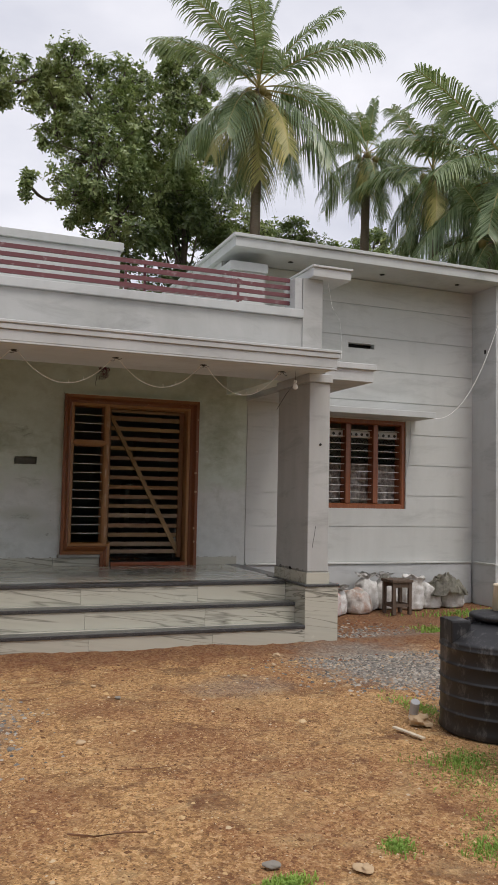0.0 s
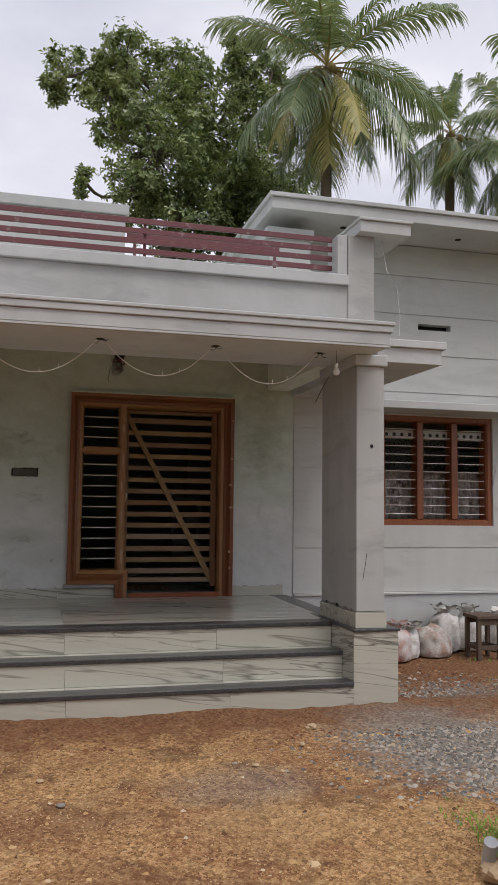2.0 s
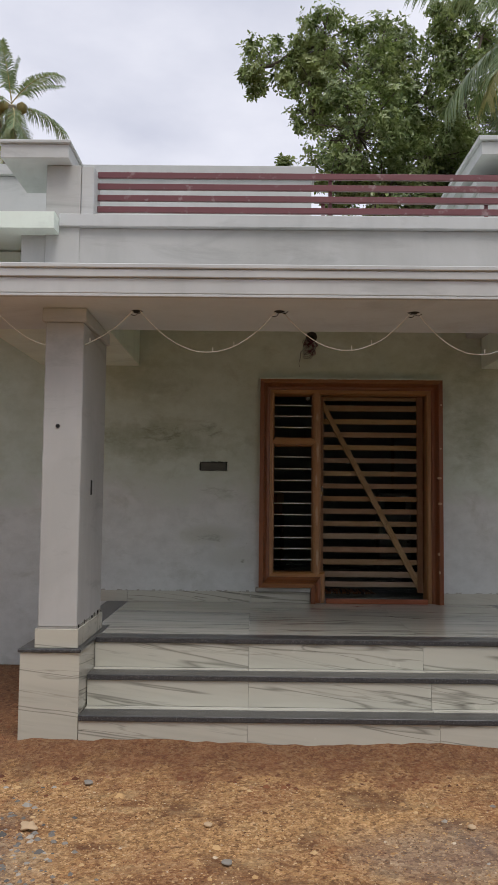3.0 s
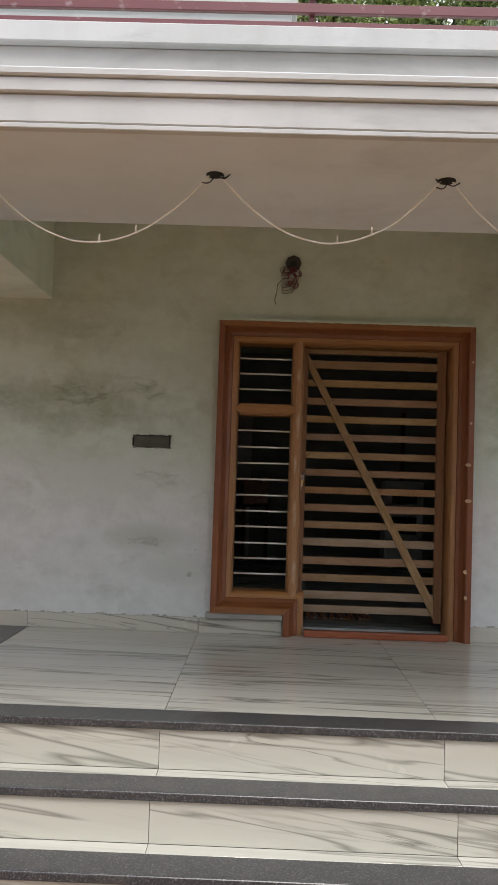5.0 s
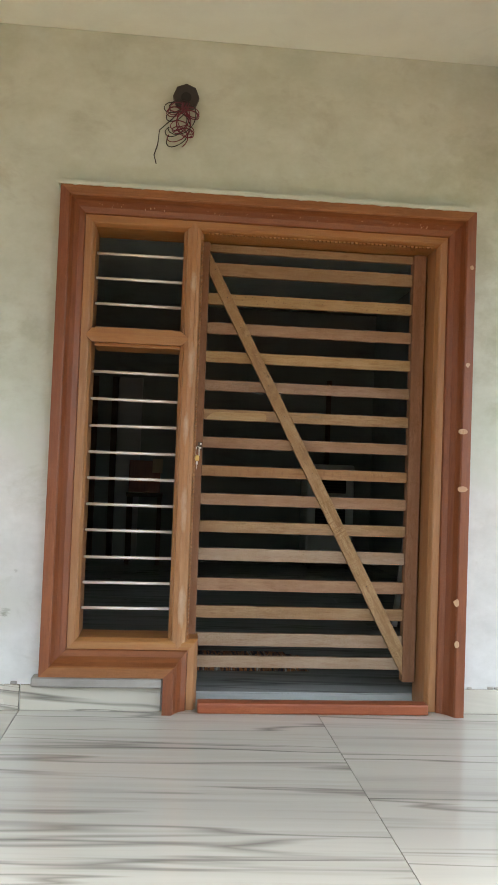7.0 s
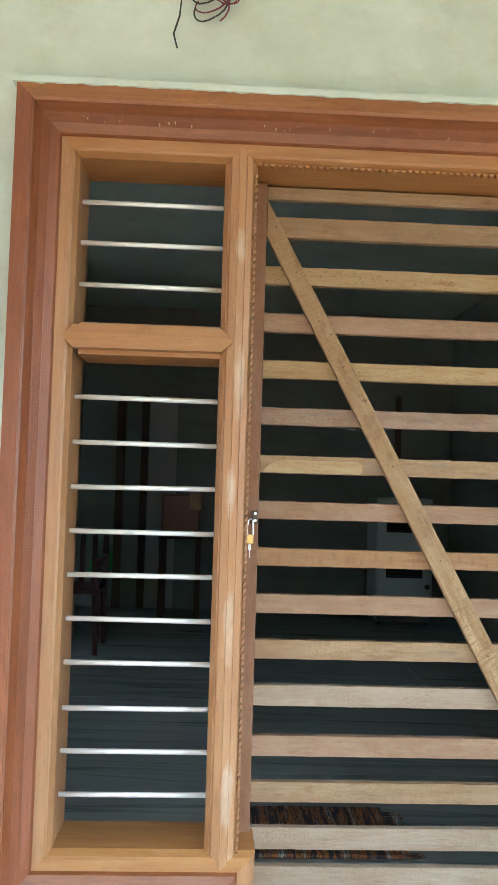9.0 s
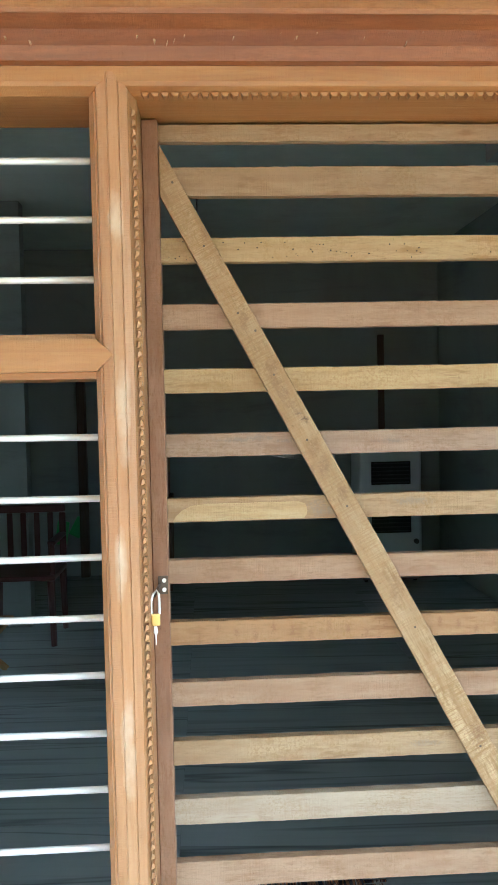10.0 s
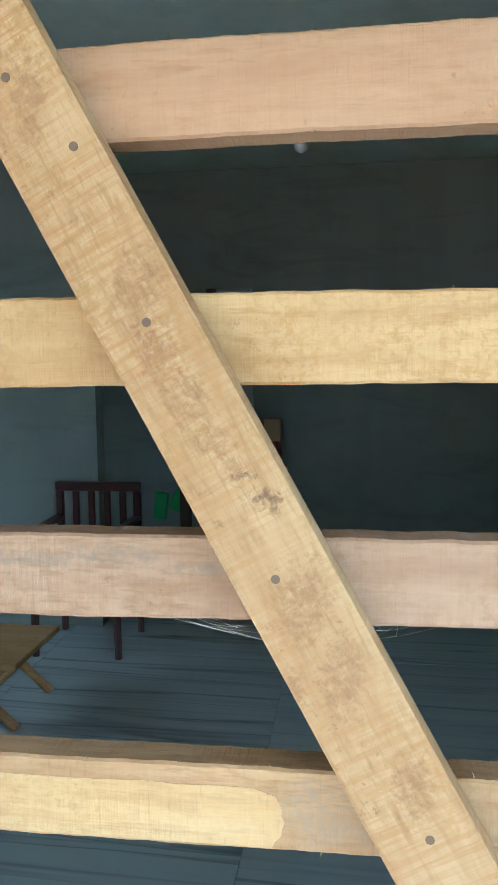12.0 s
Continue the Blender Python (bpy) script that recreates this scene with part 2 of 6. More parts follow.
def wood(name, light, dark, rough, along, random_amount=0.35, dirt=0.4, tilt=0.0, smears=(), stains=(), stain_color=(0.12, 0.065, 0.03)):
    """along: the axis of the grain, 0 x, 2 z; tilt leans the grain; smears: pale worn spots (x, z, rx, rz)."""
    m = mat(name, light, rough)
    t = Net(m)
    st = [14.0, 14.0, 14.0]
    st[along] = 0.7
    rnd = t.random()
    off = t.n.new("ShaderNodeCombineXYZ")
    for k, f in enumerate((31.0, 17.0, 43.0)):
        t.l.new(t.math("MULTIPLY", rnd, f), off.inputs[k])
    turn = t.put("ShaderNodeMapping", Rotation=(0, tilt, 0))
    t.l.new(t.tc.outputs["Object"], turn.inputs["Vector"])
    add = t.n.new("ShaderNodeVectorMath")
    t.l.new(turn.outputs[0], add.inputs[0])
    t.l.new(off.outputs[0], add.inputs[1])

    def nz(scale, stretch, detail, dist=0.0):
        mp = t.put("ShaderNodeMapping", Scale=tuple(stretch))
        t.l.new(add.outputs[0], mp.inputs["Vector"])
        n = t.put("ShaderNodeTexNoise", Scale=scale, Detail=detail, Roughness=0.65, Distortion=dist)
        t.l.new(mp.outputs[0], n.inputs["Vector"])
        return n.outputs[0]

    long = [1.0, 1.0, 1.0]
    long[along] = 0.14
    warm = tuple(k * v for k, v in zip((0.95, 0.74, 0.5) if dirt < 0.55 else (0.80, 0.68, 0.58), light))
    deep = tuple(k * v for k, v in zip((0.68, 0.52, 0.37), light))
    grain = t.ramp(nz(3.0, st, 6.0, 0.8), [(0.3, dark), (0.5, tuple(0.6 * a + 0.4 * b for a, b in zip(light, dark))), (0.68, light)])

    def layer(c, fac, gate, amount, color):
        f = t.math("MULTIPLY", fac, gate) if gate is not None else fac
        return t.mix(t.math("MULTIPLY", f, min(1.0, amount)), c, color)

    def mask(scale, stretch, detail, dist, lo, hi):
        return t.ramp(nz(scale, stretch, detail, dist), [(lo, (0, 0, 0)), (hi, (1, 1, 1))])

    broad = mask(16.0, long, 6.0, 0.15, 0.40, 0.66)
    c = layer(grain, broad, None, dirt * 0.9, warm)
    c = layer(c, mask(3.5, (1, 1, 1), 5.0, 0.3, 0.46, 0.62), None, dirt * 0.45, tuple(0.9 * v for v in warm))
    c = layer(c, mask(6.0, long, 4.0, 0.3, 0.46, 0.66), None, dirt * 0.7, tuple(min(1, 1.22 * v) for v in light))
    c = layer(c, mask(46.0, long, 7.0, 0.2, 0.44, 0.64), None, dirt * 1.0, tuple(0.9 * v for v in warm))
    cross = [40.0, 40.0, 40.0]
    cross[along] = 850.0
    lines = nz(0.5, cross, 3.0)
    sawn = t.ramp(lines, [(0.44, (0, 0, 0)), (0.62, (1, 1, 1))])
    c = layer(c, sawn, t.ramp(nz(8.0, (1, 1, 1), 3.0), [(0.35, (0.25, 0.25, 0.25)), (0.65, (1, 1, 1))]), dirt * (1.0 if tilt else 0.28), deep)
    c = layer(c, mask(110.0, long, 6.0, 0.3, 0.50, 0.62), mask(9.0, (1, 1, 1), 4.0, 0.4, 0.44, 0.58), dirt * 0.9, tuple(0.85 * v for v in deep))
    c = layer(c, mask(190.0, (1, 1, 1), 4.0, 0.2, 0.60, 0.67), mask(16.0, (1, 1, 1), 4.0, 0.4, 0.50, 0.60), dirt * 0.6, tuple(0.5 * v for v in deep))
    if dirt >= 0.5:
        mottle = tuple(k * v for k, v in zip((0.66, 0.55, 0.36), light))
        c = layer(c, mask(170.0, (1, 1, 1), 7.0, 0.4, 0.47, 0.60), mask(8.0, (1, 1, 1), 4.0, 0.5, 0.44, 0.60), dirt * 0.85, mottle)
        c = layer(c, mask(330.0, long, 5.0, 0.2, 0.52, 0.62), mask(5.0, (1, 1, 1), 4.0, 0.5, 0.40, 0.58), dirt * 0.6, tuple(0.8 * v for v in mottle))
    tint = t.ramp(rnd, [(0.0, (0.78, 0.72, 0.66)), (0.5, (1.0, 0.94, 0.88)), (1.0, (1.12, 1.12, 1.05))])
    c = t.mix(random_amount, c, t.mix(1.0, c, tint, "MULTIPLY"))
    if smears or stains:
        sp = t.n.new("ShaderNodeSeparateXYZ")
        t.l.new(t.tc.outputs["Object"], sp.inputs[0])
        ragged = t.noise(22, 5, (1, 1, 0.5), 0.65) if smears else t.noise(230, 6, rough=0.75, dist=0.5)
        for sx, sz, rx, rz, tint_color in [(*v, (0.58, 0.49, 0.37)) for v in smears] + [(*v[:4], v[4] if len(v) > 4 else stain_color) for v in stains]:
            dx = t.math("MULTIPLY", t.math("SUBTRACT", sp.outputs[0], sx), 1 / rx)
            dz = t.math("MULTIPLY", t.math("SUBTRACT", sp.outputs[2], sz), 1 / rz)
            d = t.math("ADD", t.math("MULTIPLY", dx, dx), t.math("MULTIPLY", dz, dz))
            d = t.math("ADD", d, t.math("MULTIPLY", t.math("SUBTRACT", ragged, 0.35 if smears else 0.44), 2.2 if smears else 5.0))
            c = t.mix(t.ramp(d, [(0.0, (0.6, 0.6, 0.6)), (1.0, (0, 0, 0))]), c, tint_color)
    t.color(c)
    t.bump(t.mix(0.5, nz(3.0, st, 6.0, 0.8), t.mix(0.5, nz(70.0, long, 5.0), lines)), 0.6, 0.004)
    return m


M_JAMB_Z = wood("reddish_door_wood_upright", (0.245, 0.083, 0.029), (0.122, 0.035, 0.015), 0.36, 2, 0.1, 0.6)
M_JAMB_X = wood("reddish_door_wood_level", (0.245, 0.092, 0.03), (0.092, 0.028, 0.011), 0.36, 0, 0.1, 0.7)
SMEARS = ((2.045, 2.36, 0.018, 0.07), (2.05, 2.02, 0.016, 0.12), (2.043, 1.43, 0.018, 0.14), (2.05, 1.02, 0.018, 0.11), (2.038, 1.75, 0.014, 0.09), (2.06, 0.84, 0.014, 0.06))
M_MULL = wood("light_teak_upright", (0.385, 0.215, 0.10), (0.265, 0.13, 0.056), 0.4, 2, 0.1, 0.4, 0.0, SMEARS)
M_MULL_X = wood("light_teak_level", (0.365, 0.19, 0.064), (0.235, 0.10, 0.035), 0.4, 0, 0.1, 0.4)
M_EDGE_X = wood("orange_brown_casing_edge", (0.32, 0.145, 0.05), (0.18, 0.062, 0.024), 0.4, 0, 0.1, 0.6)
M_THRESH = wood("red_varnished_threshold", (0.34, 0.105, 0.04), (0.20, 0.05, 0.022), 0.4, 0, 0.1, 0.6)
M_PUTTY = wood("pale_putty_smear", (0.48, 0.35, 0.24), (0.40, 0.24, 0.14), 0.6, 2, 0.1, 0.3)
M_PLANED = wood("fresh_planed_wood", (0.385, 0.295, 0.165), (0.34, 0.25, 0.13), 0.7, 0, 0.0, 0.5)
M_SLAT = wood("rough_plank_wood", (0.42, 0.27, 0.12), (0.3, 0.17, 0.07), 0.78, 0, 0.5, 0.5)
M_SLATS = {
    "tan": wood("tan_plank", (0.31, 0.216, 0.12), (0.225, 0.15, 0.083), 0.78, 0, 0.15, 0.8, 0.0, (), ((2.41, 1.822, 0.03, 0.03), (2.45, 1.815, 0.04, 0.02), (2.60, 1.83, 0.05, 0.012), (2.62, 2.325, 0.05, 0.012), (2.33, 1.45, 0.05, 0.006), (2.62, 1.34, 0.05, 0.008)), (0.20, 0.155, 0.115)),
    "yellow": wood("yellow_plank", (0.37, 0.264, 0.13), (0.288, 0.193, 0.092), 0.76, 0, 0.15, 0.7),
    "pink": wood("pinkish_plank", (0.305, 0.198, 0.122), (0.232, 0.147, 0.088), 0.8, 0, 0.15, 0.6),
    "mauve": wood("mauve_plank", (0.285, 0.20, 0.14), (0.22, 0.15, 0.105), 0.8, 0, 0.15, 0.7, 0.0, (), ((2.25, 1.958, 0.05, 0.006), (2.30, 1.962, 0.035, 0.008), (2.35, 1.955, 0.03, 0.005), (2.56, 1.95, 0.05, 0.006)), (0.15, 0.12, 0.095)),
    "orange": wood("orange_plank", (0.33, 0.205, 0.10), (0.22, 0.115, 0.05), 0.76, 0, 0.15, 1.0, 0.0, (), tuple((2.17 + 0.037 * k, 1.578 + 0.008 * ((k * 5) % 3 - 1), 0.007, 0.014) for k in range(22)), (0.17, 0.075, 0.03)),
    "pale": wood("pale_plank", (0.33, 0.26, 0.185), (0.27, 0.205, 0.145), 0.8, 0, 0.15, 0.6),
}
SLAT_KINDS = ("tan", "tan", "yellow", "pink", "yellow", "mauve", "tan", "pink", "orange", "pink", "tan", "pale", "pink", "tan", "pale", "pale")
M_STILE = wood("rough_stile_wood", (0.27, 0.15, 0.085), (0.14, 0.068, 0.04), 0.8, 2, 0.3, 0.9)
BRACE_STAINS = ((2.383, 1.997, 0.014, 0.008), (2.37, 2.01, 0.012, 0.009), (2.359, 2.026, 0.014, 0.012), (2.322, 2.10, 0.018, 0.03), (2.33, 2.068, 0.014, 0.02), (2.402, 1.945, 0.02, 0.03), (2.421, 1.905, 0.016, 0.03),
                (2.394, 1.90, 0.01, 0.014), (2.455, 1.851, 0.014, 0.024), (2.27, 2.19, 0.014, 0.035), (2.345, 2.045, 0.014, 0.02), (2.56, 1.66, 0.02, 0.05), (2.72, 1.36, 0.02, 0.05), (2.20, 2.36, 0.012, 0.03),
                (2.384, 1.997, 0.011, 0.005, (0.035, 0.022, 0.016)), (2.373, 2.008, 0.008, 0.004, (0.04, 0.025, 0.018)), (2.388, 1.99, 0.007, 0.003, (0.035, 0.022, 0.016)))
M_BRACE = wood("sawn_brace_wood", (0.345, 0.243, 0.128), (0.282, 0.19, 0.098), 0.75, 2, 0.0, 1.0, BRACE_TILT, (), BRACE_STAINS, (0.15, 0.075, 0.03))
M_WINWOOD = wood("window_wood", (0.28, 0.098, 0.04), (0.14, 0.042, 0.022), 0.35, 2, 0.2, 0.3)
M_DARKWOOD = wood("weathered_stool_wood", (0.13, 0.10, 0.08), (0.05, 0.04, 0.035), 0.8, 2, 0.2, 0.5)
M_TRUNK = wood("palm_bark", (0.24, 0.21, 0.17), (0.10, 0.085, 0.07), 0.9, 0, 0.3, 0.4)
M_BARK = wood("tree_bark", (0.13, 0.11, 0.09), (0.05, 0.045, 0.04), 0.9, 2, 0.3, 0.4)

M_STEEL = mat("dull_steel_rod", (0.72, 0.71, 0.68), 0.38, 0.35)
M_DARKMETAL = mat("rusty_nail", (0.10, 0.07, 0.05), 0.6, 0.6)
M_BRASS = mat("brass", (0.62, 0.45, 0.16), 0.35, 1.0)
M_RAIL = mat("maroon_paint", (0.15, 0.045, 0.05), 0.42)
t = Net(M_RAIL)
t.color(t.mix(t.ramp(t.noise(14, 5), [(0.60, (0, 0, 0)), (0.72, (0.55, 0.55, 0.55))]), t.mix(t.noise(3, 3), (0.125, 0.038, 0.044), (0.18, 0.062, 0.066)), (0.36, 0.29, 0.29)))
M_BLACK = mat("dark_hole", (0.012, 0.012, 0.012), 0.9)
M_WIRE_W = mat("white_cable", (0.82, 0.82, 0.80), 0.5)
M_WIRE_K = mat("black_cable", (0.02, 0.02, 0.022), 0.5)
M_WIRE_R = mat("red_cable", (0.14, 0.02, 0.045), 0.5)
M_BOX = mat("grey_junction_box", (0.10, 0.10, 0.10), 0.5)
M_MORTAR = plaster("rough_mortar", (0.40, 0.39, 0.35), (0.22, 0.21, 0.19), 0.8)
M_MORTAR_D = plaster("dark_box_mortar", (0.13, 0.13, 0.11), (0.035, 0.035, 0.03), 0.9)
M_GLASSBULB = mat("white_bulb", (0.75, 0.74, 0.70), 0.25)
M_CURTAIN = mat("lace_curtain", (0.40, 0.38, 0.36), 0.9)
t = Net(M_CURTAIN)
t.color(t.ramp(t.noise(16, 6, (1, 1, 0.7), 0.7), [(0.36, (0.26, 0.235, 0.22)), (0.6, (0.66, 0.63, 0.60))]))
M_GRILLE = mat("dark_iron_grille", (0.05, 0.045, 0.045), 0.5, 0.5)
M_VALANCE = mat("pale_valance", (0.50, 0.50, 0.50), 0.8)

M_TANK = mat("black_tank_plastic", (0.013, 0.013, 0.015), 0.42)
t = Net(M_TANK)
# grey mottle: dust and scuffs, made stronger to paint in the sky's sheen
dust_sheen = t.ramp(t.noise(9, 8, (1, 1, 0.5), 0.75), [(0.52, (0, 0, 0)), (0.72, (1, 1, 1))])
t.color(t.mix(t.math("MULTIPLY", dust_sheen, 0.55), (0.016, 0.016, 0.018), (0.28, 0.27, 0.26)))
t.rough(t.ramp(t.noise(4, 4), [(0.3, (0.42,) * 3), (0.8, (0.62,) * 3)]))

M_DRUM = mat("worn_blue_drum", (0.03, 0.12, 0.26), 0.5)
t = Net(M_DRUM)
sep = t.n.new("ShaderNodeSeparateXYZ")
t.l.new(t.tc.outputs["Object"], sep.inputs[0])
h = t.math("MULTIPLY", sep.outputs[2], 0.9)
worn = t.ramp(t.math("ADD", t.math("MULTIPLY", t.noise(6, 8, (1.6, 1.6, 0.35), 0.78), 2.4), t.math("SUBTRACT", h, 1.38)), [(0.36, (0, 0, 0)), (0.60, (1, 1, 1))])
blue = t.mix(t.noise(9, 5), (0.03, 0.125, 0.29), (0.19, 0.33, 0.46))
t.color(t.mix(worn, blue, t.mix(t.noise(11, 5, (1, 1, 0.5)), (0.52, 0.44, 0.34), (0.36, 0.26, 0.17))))
t.bump(t.noise(12, 4), 0.2, 0.01)
M_CREAM = mat("stained_cream_plastic", (0.68, 0.58, 0.42), 0.5)
t = Net(M_CREAM)
t.color(t.mix(t.ramp(t.noise(9, 5), [(0.5, (0, 0, 0)), (0.75, (1, 1, 1))]), (0.70, 0.61, 0.46), (0.42, 0.30, 0.19)))


def sackcloth(name, base, dirt_color):
    m = mat(name, base, 0.8)
    t = Net(m)
    c = t.mix(t.ramp(t.noise(7, 6, rough=0.65), [(0.44, (0, 0, 0)), (0.66, (1, 1, 1))]), base, dirt_color)
    t.color(t.mix(0.2, c, t.noise(120, 2)))
    t.bump(t.mix(0.5, t.noise(11, 5, dist=0.6), t.noise(90, 2)), 0.7, 0.02)
    return m


M_SACK = sackcloth("white_woven_sack", (0.72, 0.71, 0.68), (0.42, 0.385, 0.34))
M_SACKRED = sackcloth("soil_stained_sack", (0.58, 0.55, 0.51), (0.34, 0.18, 0.105))
M_SACKORANGE = sackcloth("printed_sack", (0.60, 0.55, 0.52), (0.50, 0.12, 0.05))
M_RAG = sackcloth("dirty_khaki_cloth", (0.30, 0.28, 0.20), (0.13, 0.11, 0.08))

M_SOIL = mat("red_gravelly_soil", (0.34, 0.19, 0.09), 0.95)
t = Net(M_SOIL)
sep = t.n.new("ShaderNodeSeparateXYZ")
t.l.new(t.tc.outputs["Object"], sep.inputs[0])
PX, PY = sep.outputs[0], sep.outputs[1]


def spot(t, cx, cy, rx, ry, edge, wobble):
    """1 inside an uneven patch of ground, 0 outside."""
    dx = t.math("MULTIPLY", t.math("SUBTRACT", PX, cx), 1 / rx)
    dy = t.math("MULTIPLY", t.math("SUBTRACT", PY, cy), 1 / ry)
    d = t.math("SQRT", t.math("ADD", t.math("MULTIPLY", dx, dx), t.math("MULTIPLY", dy, dy)), 0)
    d = t.math("ADD", d, t.math("MULTIPLY", t.math("SUBTRACT", wobble, 0.5), 1.1))
    return t.ramp(d, [(max(0.0, 1 - edge), (1, 1, 1)), (1.0, (0, 0, 0))])


n_big, n_mid, n_fine = t.noise(0.8, 5, rough=0.6), t.noise(4.0, 6, rough=0.65), t.noise(38, 5, rough=0.75)
grit = t.put("ShaderNodeTexVoronoi", Scale=48.0)
t.l.new(t.coords(), grit.inputs["Vector"])
grit2 = t.put("ShaderNodeTexVoronoi", Scale=115.0)
t.l.new(t.coords(), grit2.inputs["Vector"])
# the ramp's dark end paints small shadow specks among the grit
gc = t.ramp(t.mix(0.45, grit.outputs["Color"], grit2.outputs["Color"]), [(0.18, (0.06, 0.03, 0.012)), (0.36, (0.30, 0.16, 0.062)), (0.6, (0.62, 0.385, 0.165)), (0.82, (0.86, 0.64, 0.36))])
ochre = t.mix(0.68, t.ramp(n_mid, [(0.3, (0.34, 0.15, 0.055)), (0.5, (0.54, 0.295, 0.115)), (0.72, (0.66, 0.42, 0.185))]), gc)
red = t.mix(0.5, t.ramp(n_mid, [(0.3, (0.19, 0.06, 0.024)), (0.7, (0.36, 0.14, 0.055))]), gc)
n_lump = t.noise(11, 5, rough=0.7)
c = t.mix(t.ramp(t.mix(0.4, n_big, n_mid), [(0.47, (0, 0, 0)), (0.55, (1, 1, 1))]), ochre, red)
c = t.mix(t.ramp(t.noise(2.3, 6, rough=0.7, dist=0.6), [(0.52, (0, 0, 0)), (0.64, (0.8, 0.8, 0.8))]), c, (0.145, 0.056, 0.022))
c = t.mix(t.ramp(t.noise(3.1, 5, (1, 1.6, 1), rough=0.6, dist=0.3), [(0.54, (0, 0, 0)), (0.72, (0.5, 0.5, 0.5))]), c, (0.62, 0.46, 0.24))
c = t.mix(t.ramp(n_lump, [(0.56, (0, 0, 0)), (0.70, (0.6, 0.6, 0.6))]), c, (0.16, 0.065, 0.028))
for cx, cy, rx, ry, k in ((1.41, 4.57, 0.55, 0.35, 0.90), (1.16, 5.34, 0.40, 0.30, 0.70), (0.61, 3.78, 0.25, 0.30, 0.80), (2.46, 3.06, 0.30, 0.25, 0.60)):
    c = t.mix(t.math("MULTIPLY", spot(t, cx, cy, rx, ry, 0.7, n_mid), k), c, t.mix(0.3, (0.24, 0.088, 0.034), gc))
for cx, cy, rx, ry, k in ((1.59, 3.34, 0.35, 0.40, 0.60), (2.37, 5.20, 0.50, 0.50, 0.60)):
    c = t.mix(t.math("MULTIPLY", spot(t, cx, cy, rx, ry, 0.7, n_mid), k), c, t.mix(0.5, (0.58, 0.37, 0.17), gc))
# darker red strip along the foot of the steps
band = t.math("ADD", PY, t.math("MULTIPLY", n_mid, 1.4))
darker_red = t.mix(0.22, t.ramp(n_mid, [(0.3, (0.11, 0.036, 0.015)), (0.7, (0.22, 0.08, 0.034))]), gc)
c = t.mix(t.ramp(t.math("MULTIPLY", band, 0.1), [(0.728, (0, 0, 0)), (0.762, (0.95, 0.95, 0.95))]), c, darker_red)
grey = t.mix(0.6, t.ramp(n_fine, [(0.3, (0.14, 0.125, 0.11)), (0.7, (0.37, 0.345, 0.31))]), t.ramp(grit.outputs["Color"], [(0.0, (0.09, 0.085, 0.08)), (1.0, (0.44, 0.42, 0.38))]))
for cx, cy, rx, ry, k in ((3.95, 6.2, 0.95, 1.2, 0.8), (4.9, 7.5, 0.7, 0.45, 0.4), (2.35, 5.75, 0.55, 0.4, 0.4), (0.2, 5.3, 0.5, 0.9, 0.4)):
    c = t.mix(t.math("MULTIPLY", spot(t, cx, cy, rx, ry, 0.55, n_mid), k), c, grey)
far = t.ramp(t.math("MULTIPLY", t.math("ADD", PX, t.math("MULTIPLY", n_mid, 2.0)), 0.05), [(0.44, (0, 0, 0)), (0.48, (1, 1, 1))])
green = t.ramp(n_mid, [(0.3, (0.05, 0.085, 0.018)), (0.7, (0.12, 0.19, 0.04))])
c = t.mix(far, c, green)
c = t.mix(0.22, c, t.ramp(n_fine, [(0.3, (0.05, 0.04, 0.03)), (0.7, (0.62, 0.5, 0.36))]), "OVERLAY")
t.color(c)
t.bump(t.mix(0.5, t.mix(0.5, n_fine, n_lump), t.mix(0.5, grit.outputs["Distance"], grit2.outputs["Distance"])), 1.0, 0.035)


def leafmat(name, a, b, rough=0.45, trans=0.25):
    m = mat(name, a, rough)
    t = Net(m)
    c = t.mix(t.island(), a, b)
    young = t.ramp(t.noise(0.9, 3), [(0.5, (0, 0, 0)), (0.66, (0.6, 0.6, 0.6))])
    c = t.mix(young, c, tuple(min(1, 1.25 * v) for v in (b[0] * 1.1, b[1], b[2])))
    t.color(c)
    tr = t.n.new("ShaderNodeBsdfTranslucent")
    t.l.new(t.mix(0.5, c, (0.25, 0.32, 0.05)), tr.inputs[0])
    sh = t.n.new("ShaderNodeMixShader")
    sh.inputs[0].default_value = trans
    out = t.n["Material Output"]
    t.l.new(t.b.outputs[0], sh.inputs[1])
    t.l.new(tr.outputs[0], sh.inputs[2])
    t.l.new(sh.outputs[0], out.inputs[0])
    return m


M_LEAF = leafmat("broad_leaf", (0.055, 0.095, 0.032), (0.36, 0.44, 0.19), 0.26, 0.34)
M_LEAF_D = leafmat("dark_leaf", (0.035, 0.06, 0.022), (0.17, 0.225, 0.085), 0.34, 0.3)
M_FROND = leafmat("palm_frond", (0.07, 0.122, 0.055), (0.32, 0.40, 0.22), 0.24, 0.3)
M_FROND_Y = leafmat("yellowing_frond", (0.30, 0.29, 0.085), (0.52, 0.47, 0.17), 0.45, 0.35)
M_STALK = mat("yellow_frond_stalk", (0.42, 0.34, 0.12), 0.5)
M_GRASS = leafmat("grass_blade", (0.17, 0.31, 0.045), (0.32, 0.48, 0.10), 0.6, 0.3)
M_COCO = mat("coconut_husk", (0.22, 0.17, 0.05), 0.6)
M_STONE = mat("grey_chipping", (0.28, 0.27, 0.26), 0.9)
t = Net(M_STONE)
t.color(t.ramp(t.island(), [(0.0, (0.09, 0.085, 0.08)), (0.6, (0.235, 0.215, 0.185)), (1.0, (0.43, 0.39, 0.33))]))
M_PEBBLE = mat("laterite_pebble", (0.34, 0.2, 0.1), 0.95)
t = Net(M_PEBBLE)
